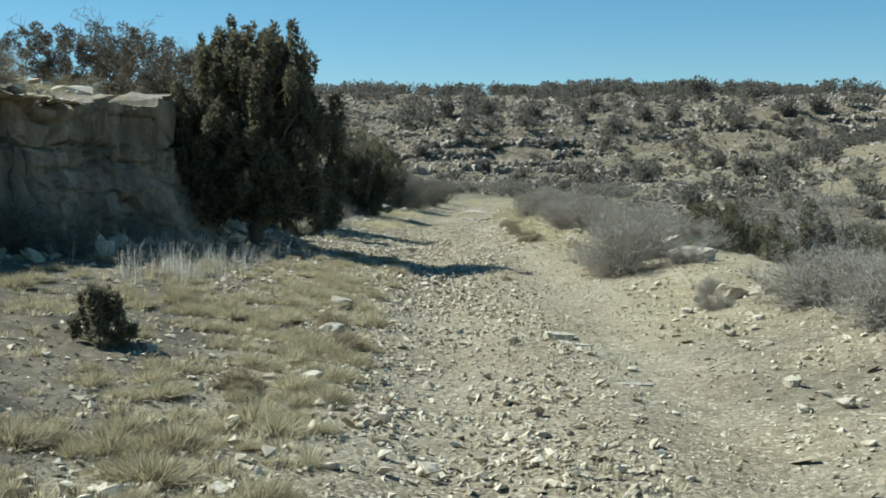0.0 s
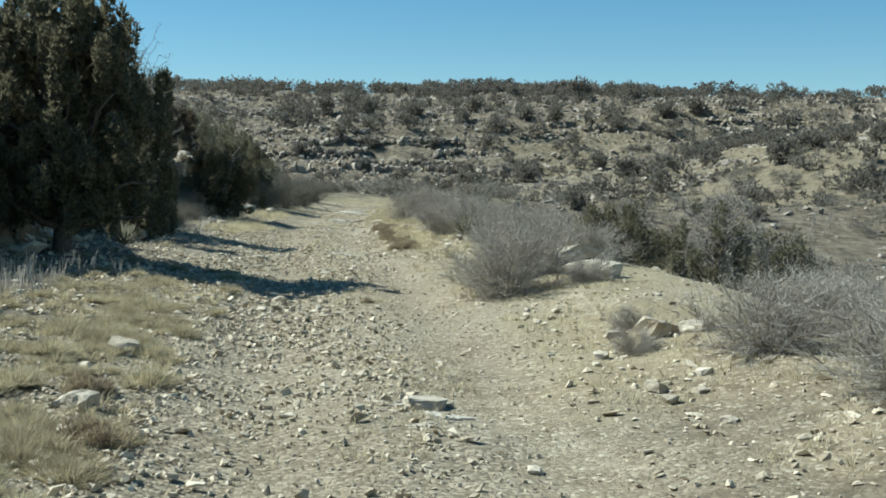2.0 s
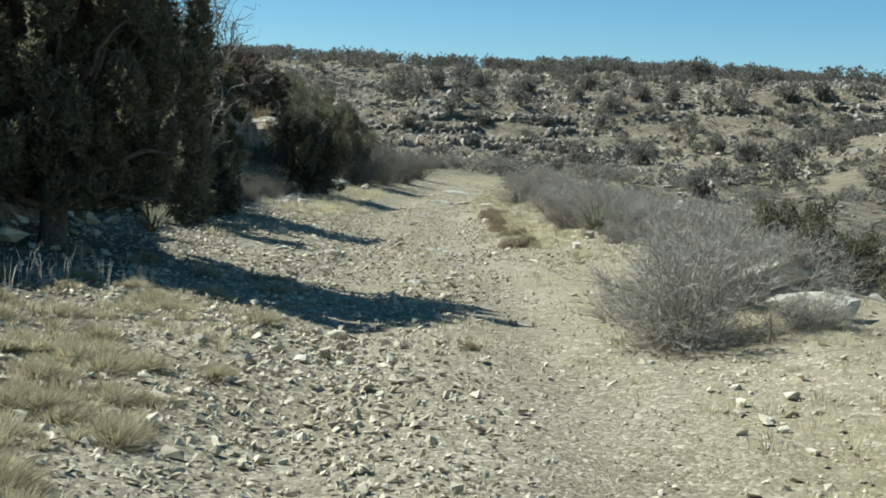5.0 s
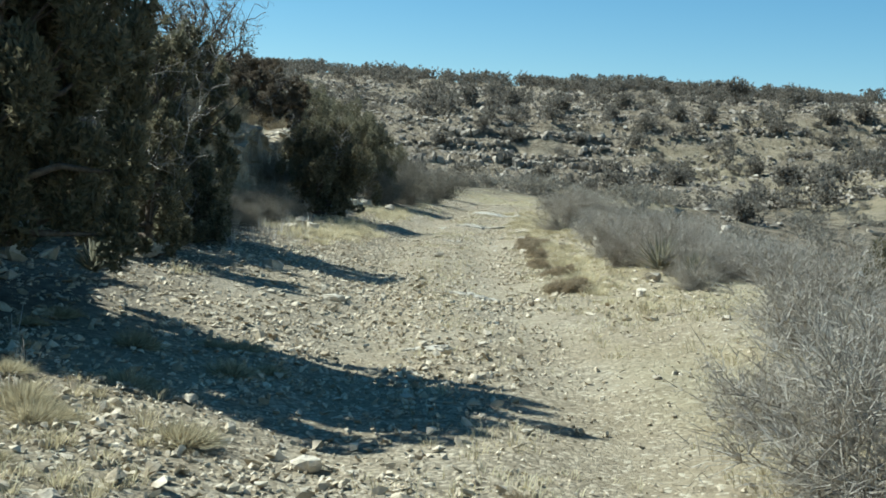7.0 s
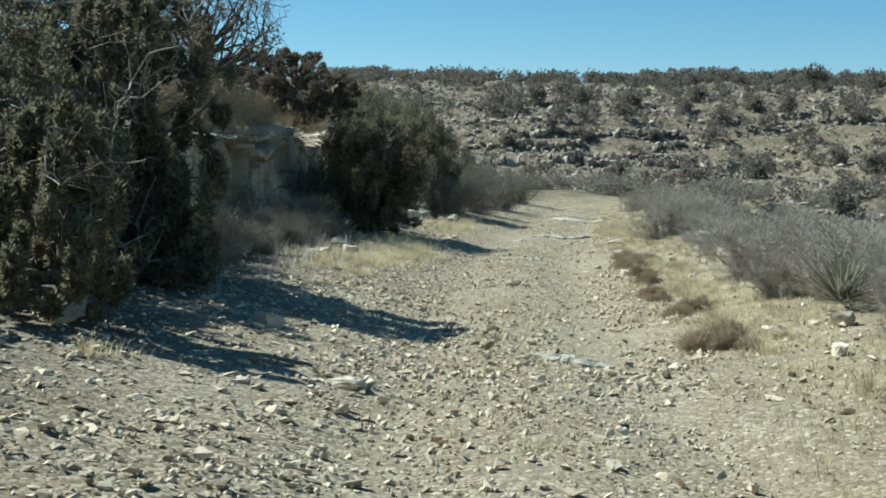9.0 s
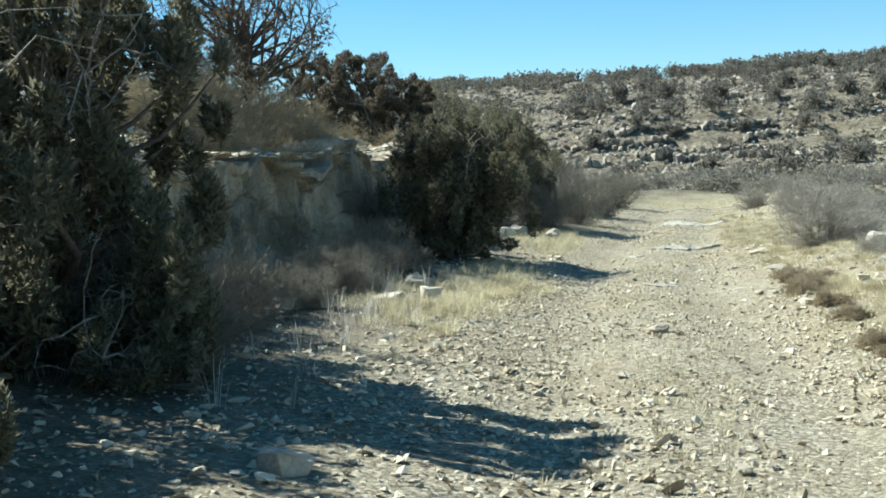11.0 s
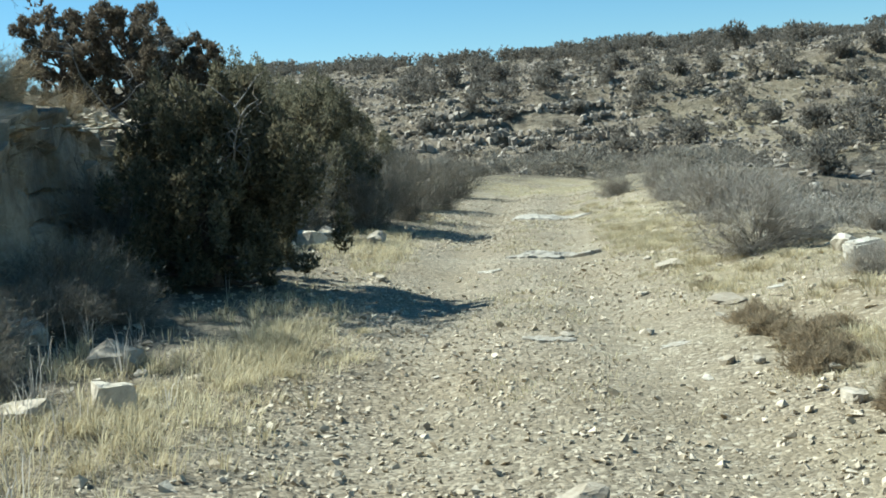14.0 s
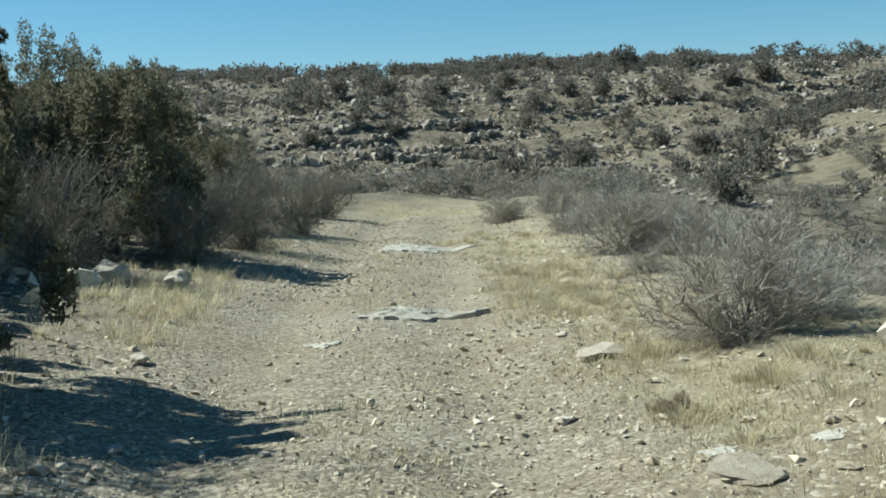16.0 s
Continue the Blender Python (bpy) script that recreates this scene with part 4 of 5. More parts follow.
juniper(-6.2, 63.0, 2.5, 1.0, 9, leaf=JUNIPER_DRY, n=6000, bare=3, lobes=80, low=0.2, shape=1.0, belly=0.6, label=CLUMPY)
juniper(-5.3, 64.5, 2.1, 0.75, 13, leaf=JUNIPER_DRY, n=4500, bare=3, lobes=60, low=0.3, shape=1.0, belly=0.6, label=CLUMPY)
juniper(-8.9, 62.5, 2.6, 1.2, 11, leaf=JUNIPER_DRY, n=6000, lobes=80, low=0.2, shape=1.0, belly=0.6, label=CLUMPY)
juniper(-7.0, 49.5, 3.0, 1.8, 10, leaf=JUNIPER_DRY, n=1300, bare=44, lobes=60, low=0.2, crook=0.35, limb_size=0.013, limb_look=BARK, shape=1.0, label="half-dead juniper with bare crooked limbs on the shelf")
juniper(-8.6, 46.5, 3.0, 1.8, 12, leaf=JUNIPER_DRY, n=3200, bare=22, crook=0.35, limb_size=0.012, limb_look=BARK, lobes=60, shape=1.0, label="thin brownish juniper on the shelf")
for k, (x, y, h, w) in enumerate([(-8.0, 38, 3.0, 1.6), (-10.2, 40.5, 3.2, 1.8), (-12.4, 40, 2.9, 1.5), (-14.6, 37, 3.4, 1.5), (-11.5, 46, 3.4, 1.8), (-6.6, 36.5, 2.6, 1.3)]):
    juniper(x, y, h * 0.85, w, 20 + k, leaf=JUNIPER_DRY, n=4200, bare=9, lobes=80, shape=1.0, belly=0.55, low=0.12, label="reddish brown juniper on the shelf above the cliff")
for k, (x, y, h, w) in enumerate([(-6.6, 72, 3.0, 1.6), (-4.3, 71, 3.4, 1.4), (-7.4, 81, 3.8, 1.8), (-5.2, 78, 4.5, 1.8), (-9.5, 98, 3.4, 2.0), (-3.4, 84, 2.4, 1.5), (-8.8, 73, 2.8, 1.6), (-5.5, 92, 3.0, 1.7)]):
    juniper(x, y, h, w, 30 + k, leaf=OLIVE, n=4200, lobes=50, shape=0.8, label="olive juniper on the low bank farther along")
RIGHT = "junipers in the gully"
juniper(8.0, 28.0, 2.3, 0.9, 41, leaf=OLIVE, n=1600, bare=22, lobes=24, shape=0.8, group=RIGHT, label="open dark juniper at the gully's edge")
juniper(6.9, 32.0, 1.5, 1.1, 42, n=3500, shape=0.8, group=RIGHT, label="low dark green juniper in the gully")
juniper(8.8, 34.5, 1.6, 1.2, 43, n=3500, shape=0.8, group=RIGHT, label="low dark green juniper in the gully")
juniper(9.6, 29.0, 2.0, 1.0, 44, leaf=OLIVE, n=2500, bare=8, shape=0.8, group=RIGHT, label="dark olive juniper in the gully")
juniper(-2.85, 10.5, 0.5, 0.24, 45, leaf=OLIVE, n=1100, lobes=40, shape=0.5, low=0.05, group="", label="small dark juniper seedling in the dry grass")


def blades(b, at, count, length, spread, width, r, stiff=0.5):
    """Tufts of bent grass blades at places on the land; count, length and spread by tuft."""
    k = np.repeat(np.arange(len(at)), count)
    n = len(k)
    a = r.uniform(0, 2 * np.pi, n)
    base = at[k] + np.stack([np.cos(a), np.sin(a), 0 * a], -1) * (spread[k] * 0.45 * r.random(n))[:, None]
    out = np.stack([np.cos(a), np.sin(a), 0 * a], -1) * (r.uniform(0.1, 1.0, n) * (1 - stiff))[:, None]
    l = (length[k] * r.uniform(0.5, 1.15, n))[:, None]
    mid = base + (out * 0.45 + (0, 0, 0.62)) * l
    tip = base + (out * 1.1 + (0, 0, 0.9)) * l
    s = np.stack([-np.sin(a), np.cos(a), 0 * a], -1) * (width * r.uniform(0.7, 1.3, n))[:, None]
    b.many(np.stack([base - s, base + s, mid + s * 0.8, mid - s * 0.8, tip], 1), [[0, 1, 2], [0, 2, 3], [3, 2, 4]])


def on_land(x, y):
    return np.stack([x, y, land(x, y) - 0.01], -1)


def grass():
    r = np.random.default_rng(14)
    # low tufts on the left verge
    n = 1300
    y = 3 + 22 * r.random(n) ** 0.85
    x = road_mid(y) - 1.7 - np.abs(r.normal(0, 2.3, n))
    keep = (x > np.interp(y, EDGE_Y, EDGE_X) + 0.5) & (rough(x * 1.1, y * 1.1, 101) > -0.2)
    keep &= r.random(n) < 1 - 0.55 * ease(y, 16, 20) - 0.42 * ease(y, 21.5, 24.5) - 0.75 * ease(-x, 1.9, 2.6) * ease(-y, -13, -10)
    x, y = x[keep], y[keep]
    b = Build()
    blades(b, on_land(x, y), r.integers(36, 84, len(x)), r.uniform(0.05, 0.11, len(x)), r.uniform(0.1, 0.3, len(x)), 0.0032, r, -0.35)
    tagged(new("verge_grass", b.mesh("verge_grass", STRAW_GREY)), "low dry greyish straw tufts on the stony verge", "grass", kind="stuff")
    # straw-yellow grass along the edges of the track
    b, spots = Build(), []
    straw_one = [(-2.35, 41.6, 0.3, 1.8, 100), (-2.1, 45.5, 0.35, 2.0, 130), (-2.4, 57.0, 0.5, 2.5, 120), (-1.6, 53.8, 0.3, 1.5, 50), (2.75, 34.5, 0.3, 3.0, 80), (2.6, 39.5, 0.3, 2.6, 70), (2.75, 52.5, 0.35, 2.5, 120), (3.2, 46.5, 0.6, 2.5, 60), (3.3, 58.0, 0.5, 4.0, 110), (4.2, 68.0, 0.5, 5.0, 100), (0.9, 92.0, 2.2, 4.0, 260), (4.5, 88.0, 2.2, 5.0, 220), (-2.6, 29.8, 0.15, 0.2, 6), (-4.2, 35.5, 0.2, 0.3, 9), (-3.1, 43.4, 0.3, 0.5, 40), (-1.95, 44.5, 0.2, 0.8, 60)]
    straw_two = [(-3.0, 41.4, 0.3, 0.5, 40), (-1.5, 55.5, 0.25, 1.0, 60), (-1.55, 59.0, 0.3, 1.0, 60), (3.4, 34.0, 0.5, 4.0, 70), (3.4, 54.0, 0.3, 2.0, 80), (2.7, 56.5, 0.25, 1.6, 90), (-7.6, 23.6, 0.3, 0.4, 40), (-5.3, 53.5, 0.3, 1.0, 50), (-8.5, 25.5, 1.5, 1.0, 90), (-7.4, 20.5, 0.6, 2.2, 140), (-6.3, 23.8, 0.4, 1.0, 60), (-6.6, 48.0, 0.8, 3.5, 130), (-6.6, 41.0, 0.6, 2.0, 60), (-7.5, 28.5, 1.2, 1.5, 80), (3.4, 20.0, 0.5, 2.5, 60), (3.7, 28.0, 0.5, 2.5, 70), (-0.9, 66.0, 0.4, 4.0, 70)]
    for x0, y0, sx, sy, m in straw_one + straw_two:
        spots.append(np.stack([r.normal(x0, sx, m), r.normal(y0, sy, m)], -1))
    p = np.concatenate(spots)
    tall = np.where(p[:, 0] < 0, 0.52, 0.3) * r.uniform(0.15, 0.4, len(p))
    blades(b, on_land(p[:, 0], p[:, 1]), r.integers(16, 32, len(p)), tall, r.uniform(0.15, 0.5, len(p)), 0.003, r, -0.15)
    tagged(new("straw_grass", b.mesh("straw_grass", STRAW)), "tall straw-yellow dry grass along the track", "grass", kind="stuff")
    # tall dry weeds in the shade of the bank
    p = np.concatenate([np.stack([r.normal(-3.6, 1.1, 40), r.normal(22.6, 0.6, 40)], -1), np.stack([r.normal(-3.0, 0.3, 60), r.normal(41.0, 2.4, 60)], -1), np.stack([r.normal(-4.5, 0.8, 90), r.normal(19.3, 0.9, 90)], -1), np.stack([r.normal(-3.4, 0.3, 40), r.normal(20.6, 0.8, 40)], -1), np.stack([r.normal(-3.45, 0.3, 80), r.normal(16.6, 0.8, 80)], -1)])
    b = Build()
    blades(b, on_land(p[:, 0], p[:, 1]), r.integers(4, 12, len(p)), r.uniform(0.16, 0.46, len(p)), r.uniform(0.1, 0.3, len(p)), 0.0036, r, 0.5)
    tagged(new("dry_weeds", b.mesh("dry_weeds", TWIG)), "tall thin dry weed stalks at the bank's foot", "weeds", kind="stuff")
    # thin stubble beside and between the wheel ruts
    n = 5200
    y = 5 + 60 * r.random(n)
    x = np.where(r.random(n) < 0.72, road_mid(y) + 1.5 + np.abs(r.normal(0, 1.5, n)), road_mid(y) + r.normal(0.1, 0.35, n))
    keep = rough(x * 0.6, y * 0.4, 105) > -0.05
    x, y = x[keep], y[keep]
    b = Build()
    blades(b, on_land(x, y), r.integers(6, 15, len(x)), r.uniform(0.04, 0.1, len(x)), r.uniform(0.15, 0.45, len(x)), 0.003, r, -0.3)
    tagged(new("stubble_grass", b.mesh("stubble_grass", STRAW)), "sparse short straw stubble on the track", "grass", kind="stuff")


grass()


def cushions():
    """Round brown tufts at the track's right edge."""
    r = np.random.default_rng(16)
    kinds = []
    for k in range(3):
        b = Build()
        n = 1000
        u = unit(r.normal(size=(n, 3)))
        u[:, 2] = np.abs(u[:, 2])
        tufts(b, u * (0.15, 0.15, 0.11) * r.uniform(0.45, 1, (n, 1)) * (1 + 0.3 * np.sin(3 * u[:, :1] + 5 * u[:, 1:2] + k)), u + (0, 0, 0.25), 0.036, 0.002, r, 6, 0.8)
        kinds.append(b.mesh("brown_grass_clump", CUSHION))
    for n, (x, y, s) in enumerate([(2.15, 32.9, 1.4), (2.42, 32.8, 1.5), (2.25, 35.5, 1.3), (2.15, 37.8, 1.3), (2.2, 37.3, 1.1), (2.25, 39.8, 1.3), (2.26, 41.3, 1.4), (2.15, 42.7, 1.5), (2.4, 42.9, 1.4), (2.4, 43.7, 1.7), (2.3, 44.5, 1.6), (2.3, 45.1, 1.4), (2.65, 43.9, 1.4), (2.5, 48.2, 0.9), (1.07, 21.2, 0.6), (-0.9, 11.8, 1.3), (-1.2, 13.4, 1.2), (-1.5, 9.2, 1.2), (2.55, 36.2, 1.3), (2.5, 33.6, 1.2)]):
        ob = new("grass_clump", kinds[n % 3])
        ob.matrix_basis = pose(x, y, float(land(x, y)) - 0.01, 0, 0, 77 * n) @ Matrix.Scale(s, 4)
        tagged(ob, "round brown dry grass clump at the track's edge", "grass clump", "brown grass clumps")


cushions()


def bunches():
    """Domed bunches of fine dry grass: greyish on the left verge, straw-yellow along the track's right edge."""
    r = np.random.default_rng(27)

    def dome(mat, n, high, flare):
        b = Build()
        u = unit(r.normal(size=(n, 3)) + (0, 0, 0.5))
        u[:, 2] = np.abs(u[:, 2])
        base = u * (0.16, 0.16, 0.03) * r.uniform(0.0, 1.0, (n, 1))
        tip = base + unit(u * (flare, flare, 1.0) + r.normal(0, 0.5, (n, 3))) * (high * r.uniform(0.55, 1.15, (n, 1)))
        tip[:, 2] = np.maximum(tip[:, 2], 0.015)
        side = unit(np.cross(tip - base, r.normal(size=(n, 3)))) * 0.0024
        b.many(np.stack([base - side, base + side, tip], 1), [[0, 1, 2]])
        return b.mesh("grass_tuft", mat)
    grey = [dome(STRAW_GREY, 1500, 0.125, 1.4) for _ in range(5)]
    count = 0
    while count < 290:
        y = 4.5 + 21 * float(r.random()) ** 0.9
        x = -0.75 - abs(float(r.normal(0, 1.9)))
        if x < float(np.interp(y, EDGE_Y, EDGE_X)) + 1.0 or float(rough(np.array(x * 0.9), np.array(y * 0.9), 101)) < -0.25 or r.random() < 0.75 * float(ease(y, 17, 21)) + 0.7 * float(ease(-x, 1.9, 2.6) * ease(-y, -13, -10)):
            continue
        w = float(r.uniform(0.6, 1.3))
        ob = new("grass_tuft", grey[count % 5])
        ob.matrix_basis = pose(x, y, float(land(x, y)) - 0.012, r.normal(0, 5), r.normal(0, 5), r.uniform(0, 360)) @ Matrix.Diagonal((w, w, w * float(r.uniform(0.7, 1.15)), 1))
        tagged(ob, "domed greyish dry bunchgrass on the stony verge", "grass tuft", "bunchgrass on the verge")
        count += 1
    gold = Build()
    for x0, y0, sx, sy, m in ((2.75, 33.5, 0.2, 1.2, 14), (2.75, 37.5, 0.2, 1.6, 16), (2.85, 41.8, 0.25, 1.6, 14), (3.0, 53.0, 0.35, 2.2, 34), (3.15, 57.5, 0.35, 2.4, 34), (3.5, 64.0, 0.4, 3.0, 24), (2.9, 48.6, 0.4, 1.4, 14), (-2.3, 41.5, 0.35, 1.6, 22), (-1.9, 45.0, 0.25, 1.8, 26), (-2.3, 56.6, 0.4, 1.6, 18), (3.2, 44.5, 0.4, 1.2, 10)):
        q = np.stack([r.normal(x0, sx, m), r.normal(y0, sy, m)], -1)
        blades(gold, on_land(q[:, 0], q[:, 1]), r.integers(130, 240, m), r.uniform(0.06, 0.17, m), r.uniform(0.25, 0.9, m), 0.0024, r, -0.35)
    tagged(new("straw_bunchgrass", gold.mesh("straw_bunchgrass", STRAW)), "straw-yellow dry bunchgrass along the track's edges", "grass", kind="stuff")


bunches()


def yucca(x, y, size, seed, stalks=0):
    r = np.random.default_rng(seed)
    th = root("yucca", pose(x, y, float(land(x, y)) - 0.02), "spiky grey-green yucca rosette with stiff blades", "yucca", "yuccas")
    b = Build()
    n = 90
    a, e = r.uniform(0, 6.28, n), r.uniform(0.15, 1.45, n)
    d = np.stack([np.cos(a) * np.cos(e), np.sin(a) * np.cos(e), np.sin(e)], -1)
    s = np.stack([-np.sin(a), np.cos(a), 0 * a], -1) * 0.016 * size * 2
    l = (size * r.uniform(0.7, 1.1, n))[:, None]
    up = np.cross(s, d) * 0.4
    b.many(np.stack([d * 0.04 + (0, 0, 0.1) - s * 0.6, d * 0.04 + (0, 0, 0.1) + s * 0.6, d * l * 0.5 + (0, 0, 0.1) + s, d * l * 0.5 + (0, 0, 0.1) - s, d * l + (0, 0, 0.1), d * l * 0.5 + (0, 0, 0.1) - up], 1),
           [[0, 1, 5], [1, 2, 5], [0, 5, 3], [5, 2, 4], [3, 5, 4]])
    part("leaves", b.mesh("leaves", YUCCA), th)
    for _ in range(stalks):
        k = Build()
        tube(k, bent((0, 0, 0.1), (r.uniform(-0.2, 0.2), r.uniform(-0.2, 0.2), size * 1.9), r, 0.05), np.linspace(0.012, 0.006, 7), 5)
        part("flower_stalk", k.mesh("flower_stalk", DEADWOOD, True), th, "thin dry flower stalk")


yucca(-3.2, 28.1, 0.5, 1, 2)
yucca(-4.3, 29.4, 0.45, 2)
yucca(3.9, 34.8, 0.62, 3)
yucca(4.15, 33.2, 0.4, 4)
yucca(4.4, 43.0, 0.5, 5)


# ---- the hill across the valley ----
def hill_rocks():
    r = np.random.default_rng(19)
    kinds = [hull(700 + k, 7, 0.7) for k in range(10)]
    n = 64000
    x, y = r.uniform(-70, 135, n), 185 + 180 * r.random(n) ** 1.2
    w = 0.12 + 0.88 * ease(rough(x / 9, y / 5, 111), -0.2, 0.35)
    w = w * (0.3 + 0.7 * (1 - ease(y, 300, 350))) * (1 - 0.5 * ease(x + 0.12 * (y - 200), 40, 60) * (1 - ease(y, 215, 250)))
    keep = r.random(n) < w
    p = np.stack([x, y], -1)[keep]
    size = np.clip(0.55 * np.exp(r.normal(0, 0.5, len(p))), 0.26, 2.0)
    tagged(new("hillside_stones", scatter(kinds, p, size, r, 0.12, 0.3).mesh("hillside_stones", HILLROCK)), "grey weathered stones strewn over the hillside", "stones", kind="stuff")
    boxes = []
    for k in range(10):
        v, f = hull(760 + k, 26, 1.0)
        boxes.append((np.clip(v * (1.7, 2.0, 1.7), -0.5, 0.5) * r.uniform(0.8, 1.1, (len(v), 1)) + (0, 0, 0.4), f))
    # broken ledges that follow the beds across the hill: height, thickness, how much of it is bare
    b = Build()
    xs, ys = np.arange(-75, 135, 0.5), np.linspace(195, 370, 500)
    zz = land(*np.meshgrid(xs, ys, indexing="ij")) + 5.0
    for level, thick, bare in [(6.4, 0.7, 0.35), (8.2, 2.1, 0.8), (10.0, 0.8, 0.4), (11.4, 1.2, 0.5), (13.0, 0.9, 0.45), (14.6, 1.3, 0.5), (16.2, 0.9, 0.45), (17.8, 1.1, 0.5), (19.4, 0.9, 0.4), (21.2, 1.3, 0.5), (23.2, 1.0, 0.4), (25.4, 1.2, 0.45), (27.2, 1.3, 0.5)]:
        x0 = -74.0
        while x0 < 133:
            wide = r.uniform(0.35, 1.25) * (0.75 + 0.25 * thick)
            x0 += wide * 0.6
            if wave(np.array(x0 / 11), np.array(level * 3.1), 121) > bare or r.random() < 0.1 or (level < 12 and (x0 > 38 or x0 < -16)):
                continue
            n = int(np.clip(round((x0 - xs[0]) / 0.5), 0, len(xs) - 1))
            i = int(np.argmax(zz[n] > level + 0.7 * rough(np.array(x0 / 9), np.array(level), 123, 3)))
            if i == 0:
                continue
            v, f = boxes[int(r.integers(0, 10))]
            s = np.array([wide, r.uniform(0.9, 2.0), thick * r.uniform(0.3, 1.05)])
            c = np.array([x0, ys[i] + r.uniform(-0.9, 0.9), 0])
            c[2] = float(land(c[0], c[1])) - 0.35
            b.add((tilt(r) @ (v * s).T).T + c, f)
    tagged(new("hillside_ledges", b.mesh("hillside_ledges", LEDGE)), "broken grey limestone ledges across the hillside", "rock ledges", kind="stuff")


hill_rocks()


def bush_kind(seed, n=75):
    r = np.random.default_rng(seed)
    blobs = [(np.array([r.uniform(-0.45, 0.45), r.uniform(-0.45, 0.45), r.uniform(0.25, 0.75)]), np.full(3, r.uniform(0.18, 0.32))) for _ in range(9)]
    p, u = crown_points(blobs, n, r, 0.2)
    b = Build()
    tufts(b, p, u * 0.6 + (0, 0, 0.7), 0.15, 0.04 if n < 160 else 0.018, r, 3, 0.6)
    return np.concatenate(b.v), np.concatenate(b.f)


def hill_bushes():
    r = np.random.default_rng(23)
    kinds = [bush_kind(800 + k, 115) for k in range(6)]
    n = 6400
    x, y = r.uniform(-90, 140, n), r.uniform(105, 420, n)
    w = 0.3 + 0.6 * ease(rough(x / 12, y / 12, 131), -0.1, 0.4) + 0.55 * ease(y, 360, 390)
    w = w * ease(y, 105, 190)
    keep = (r.random(n) < w * 0.42) & (x > -60)
    p = np.stack([x, y], -1)[keep]
    size = np.clip(2.35 * np.exp(r.normal(0, 0.4, len(p))) * (1 + 0.65 * ease(p[:, 1], 345, 385)), 0.7, 4.8)
    b = Build()
    pick = r.integers(0, 6, len(p))
    for k, (v, f) in enumerate(kinds):
        m = pick == k
        t = turns(m.sum(), r, 0.0)
        q = np.einsum("nij,cj->nci", t, v) * size[m][:, None, None] * (1, 1, 0.95)
        q[..., 2] += (land(p[m][:, 0], p[m][:, 1]) - 0.1)[:, None]
        q[..., :2] += p[m][:, None]
        b.many(q, f)
    tagged(new("hillside_scrub", b.mesh("hillside_scrub", HILLBUSH)), "grey-green scrub dotted over the far hillside", "scrub", kind="stuff")
    # scrub at the end of the track and in the gully
    b = Build()
    spots = np.concatenate([np.stack([r.uniform(-6, 16, 60), r.uniform(98, 112, 60)], -1), np.stack([r.uniform(7.5, 20, 70), r.uniform(30, 78, 70)], -1), np.stack([r.uniform(9, 34, 110), r.uniform(24, 120, 110)], -1), np.stack([r.uniform(25, 75, 90), r.uniform(100, 190, 90)], -1)])
    size = r.uniform(0.7, 1.5, len(spots)) * (1 + spots[:, 1] / 200)
    pick = r.integers(0, 6, len(spots))
    fine = [bush_kind(850 + k, 170) for k in range(6)]
    for k, (v, f) in enumerate(fine):
        m = pick == k
        q = np.einsum("nij,cj->nci", turns(m.sum(), r, 0.0), v) * size[m][:, None, None] * (1, 1, 0.75)
        q[..., 2] += (land(spots[m][:, 0], spots[m][:, 1]) - 0.05)[:, None]
        q[..., :2] += spots[m][:, None]
        b.many(q, f)
    tagged(new("gully_scrub", b.mesh("gully_scrub", SCRUB)), "grey-green scrub in the gully and at the track's end", "scrub", kind="stuff")


hill_bushes()


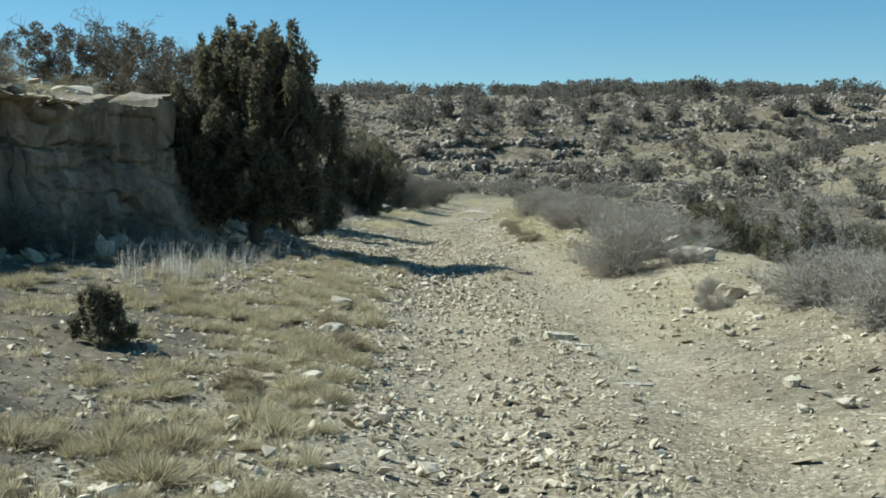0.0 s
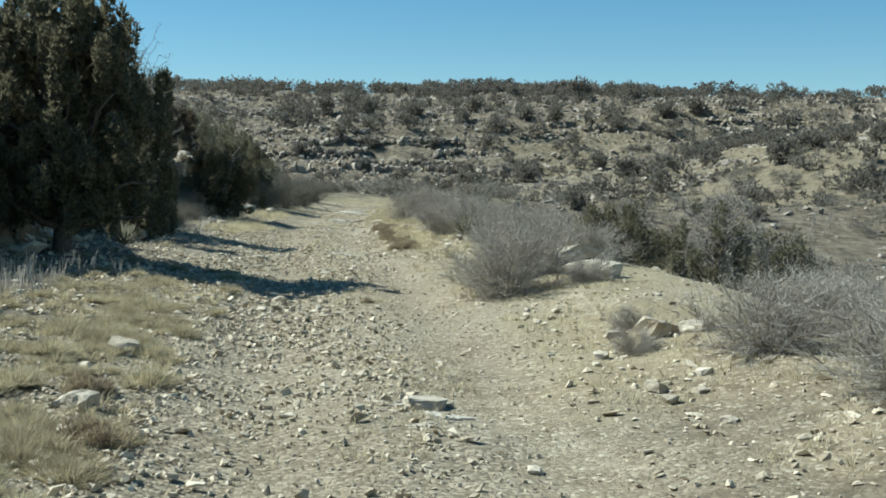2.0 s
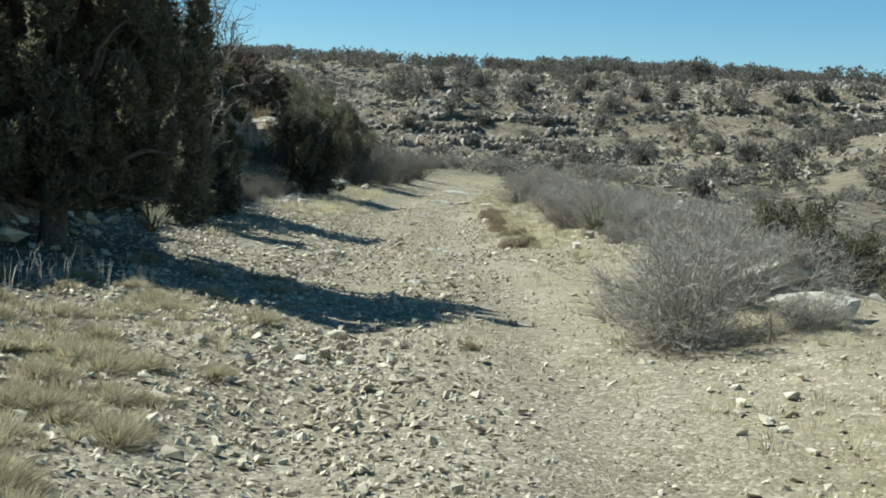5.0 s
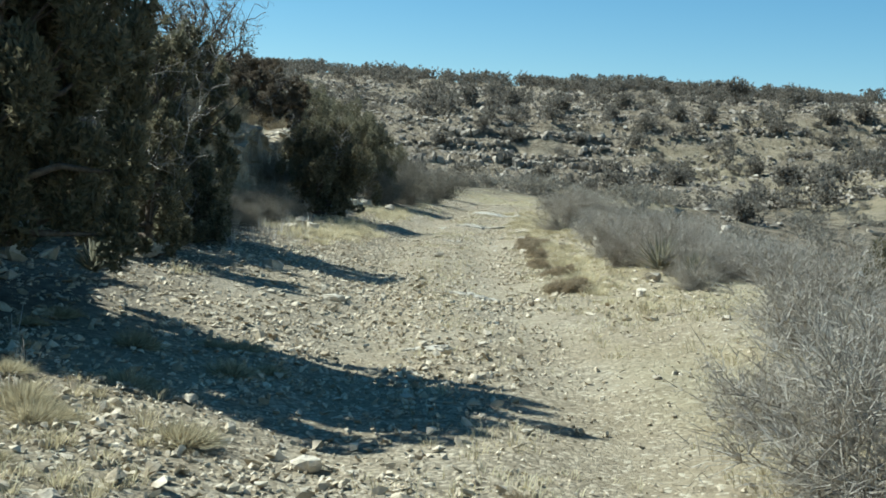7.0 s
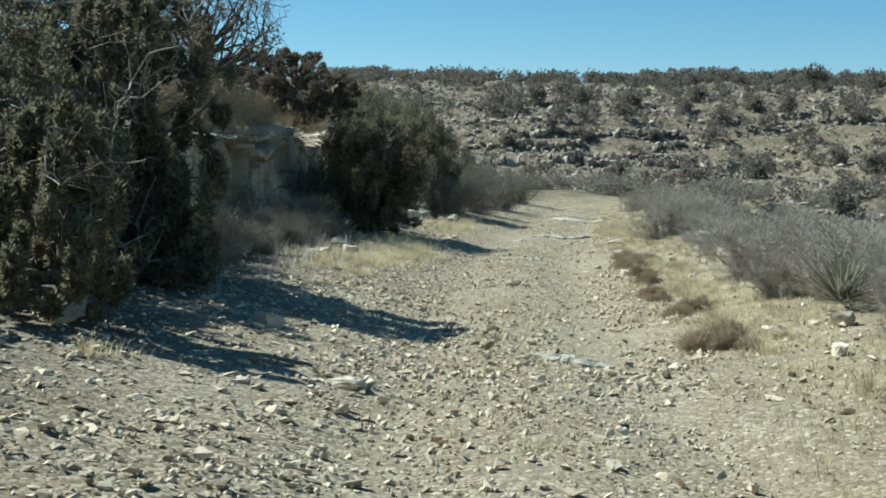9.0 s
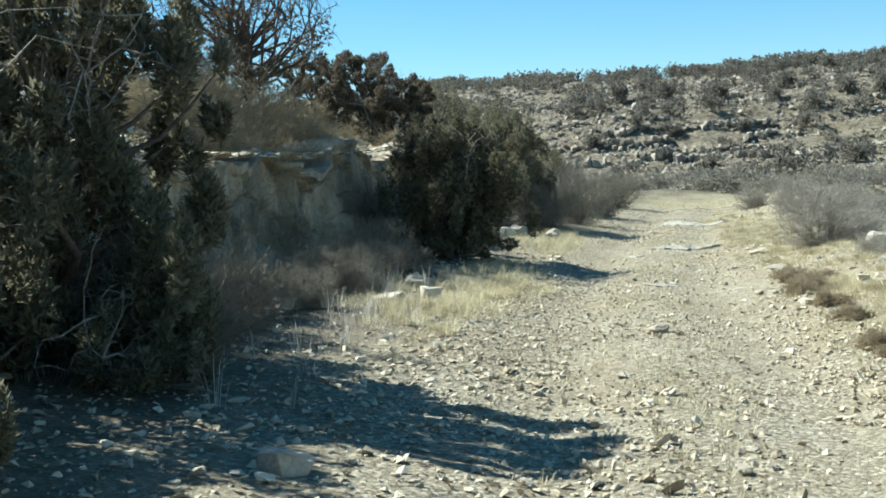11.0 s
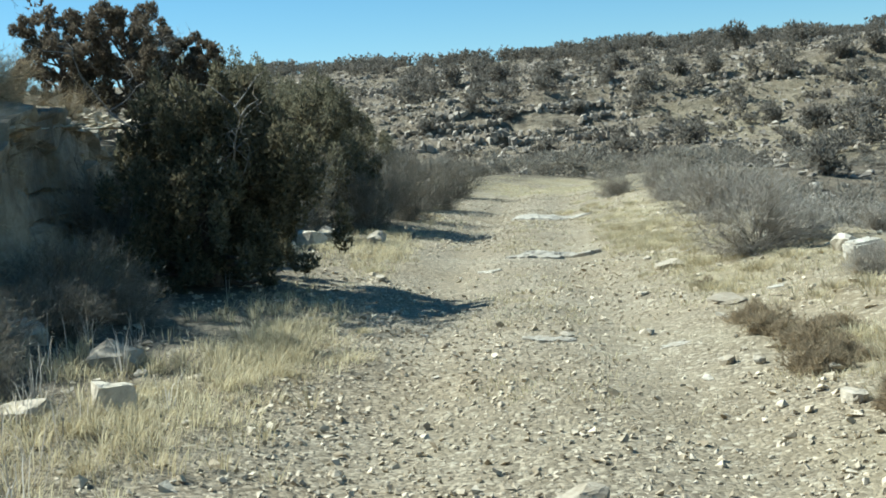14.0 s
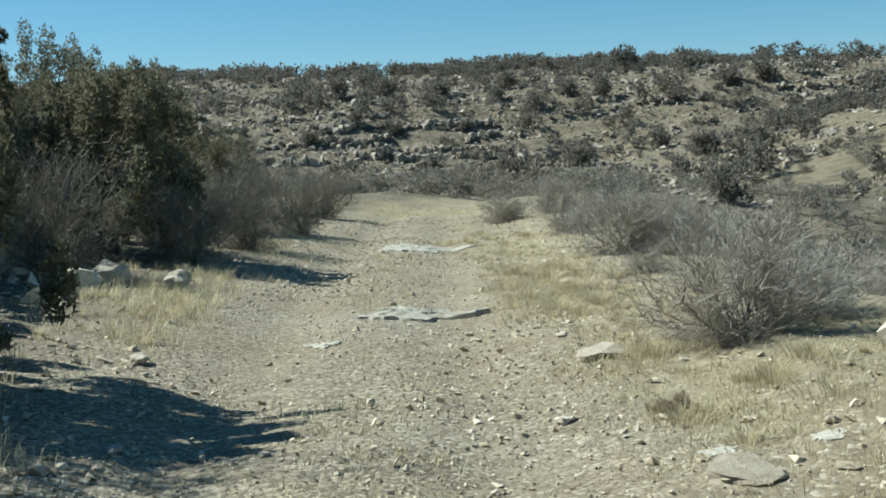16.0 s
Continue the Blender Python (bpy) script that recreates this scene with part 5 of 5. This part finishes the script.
def hill_junipers():
    """Single dark junipers that stand out on the hillside: x, y, width."""
    hill_trees_one = [(10.3, 265.7, 4.7), (-4.6, 262.3, 4.1), (3.4, 267.5, 3.5), (31.2, 285.4, 3.8), (45.2, 285.5, 4.6), (51.2, 279.7, 5.0), (51.3, 213.2, 5.2), (37.0, 230.0, 4.9), (21.3, 107.8, 2.9), (75.1, 247.4, 7.8), (84.1, 250.5, 6.8), (91.7, 261.5, 5.9), (92.3, 240.9, 6.3), (105.6, 251.6, 7.5), (67.1, 184.9, 4.8), (75.2, 192.4, 4.8), (83.9, 200.1, 3.6), (80.8, 181.1, 4.1), (56.3, 166.8, 2.5), (37.6, 110.1, 2.1), (54.3, 248.9, 4.0), (23.4, 268.1, 3.5), (0.4, 293.3, 5.6), (10.4, 304.0, 5.3), (21.0, 293.8, 5.2), (35.8, 301.1, 5.3)]
    hill_trees_two = [(63.9, 314.4, 7.0), (76.4, 311.8, 7.7), (75.3, 278.4, 6.2), (82.5, 279.5, 5.8), (72.8, 226.1, 5.6), (12.0, 228.1, 3.6), (19.1, 229.6, 3.4)]
    told = hill_trees_one + hill_trees_two
    kinds = []
    for k in range(4):
        r = np.random.default_rng(900 + k)
        blobs = [(np.array([r.uniform(-0.36, 0.36), r.uniform(-0.36, 0.36), r.uniform(0.15, 0.75)]), np.full(3, r.uniform(0.14, 0.26))) for _ in range(14)]
        p, u = crown_points(blobs, 420, r, 0.3)
        b, t = Build(), Build()
        tufts(b, p, u + (0, 0, 0.6), 0.14, 0.026, r, 3, 0.7)
        for c, _ in blobs[:5]:
            tube(t, bent((0, 0, -0.05), c, r, 0.2), np.linspace(0.03, 0.01, 7), 5)
        kinds.append((b.mesh("crown", HILLBUSH), t.mesh("trunk", BARK, True)))
    for n, (x, y, w) in enumerate(told):
        th = root("hillside_juniper", pose(x, y, float(land(x, y)) - 0.1, 0, 0, 71 * n), "dark rounded juniper on the far rocky hillside", "tree", "junipers on the far hillside")
        th.scale = (w * 0.85, w * 0.85, w * (0.7 + 0.1 * (n % 3)))
        part("crown", kinds[n % 4][0], th)
        part("trunk", kinds[n % 4][1], th)


hill_junipers()
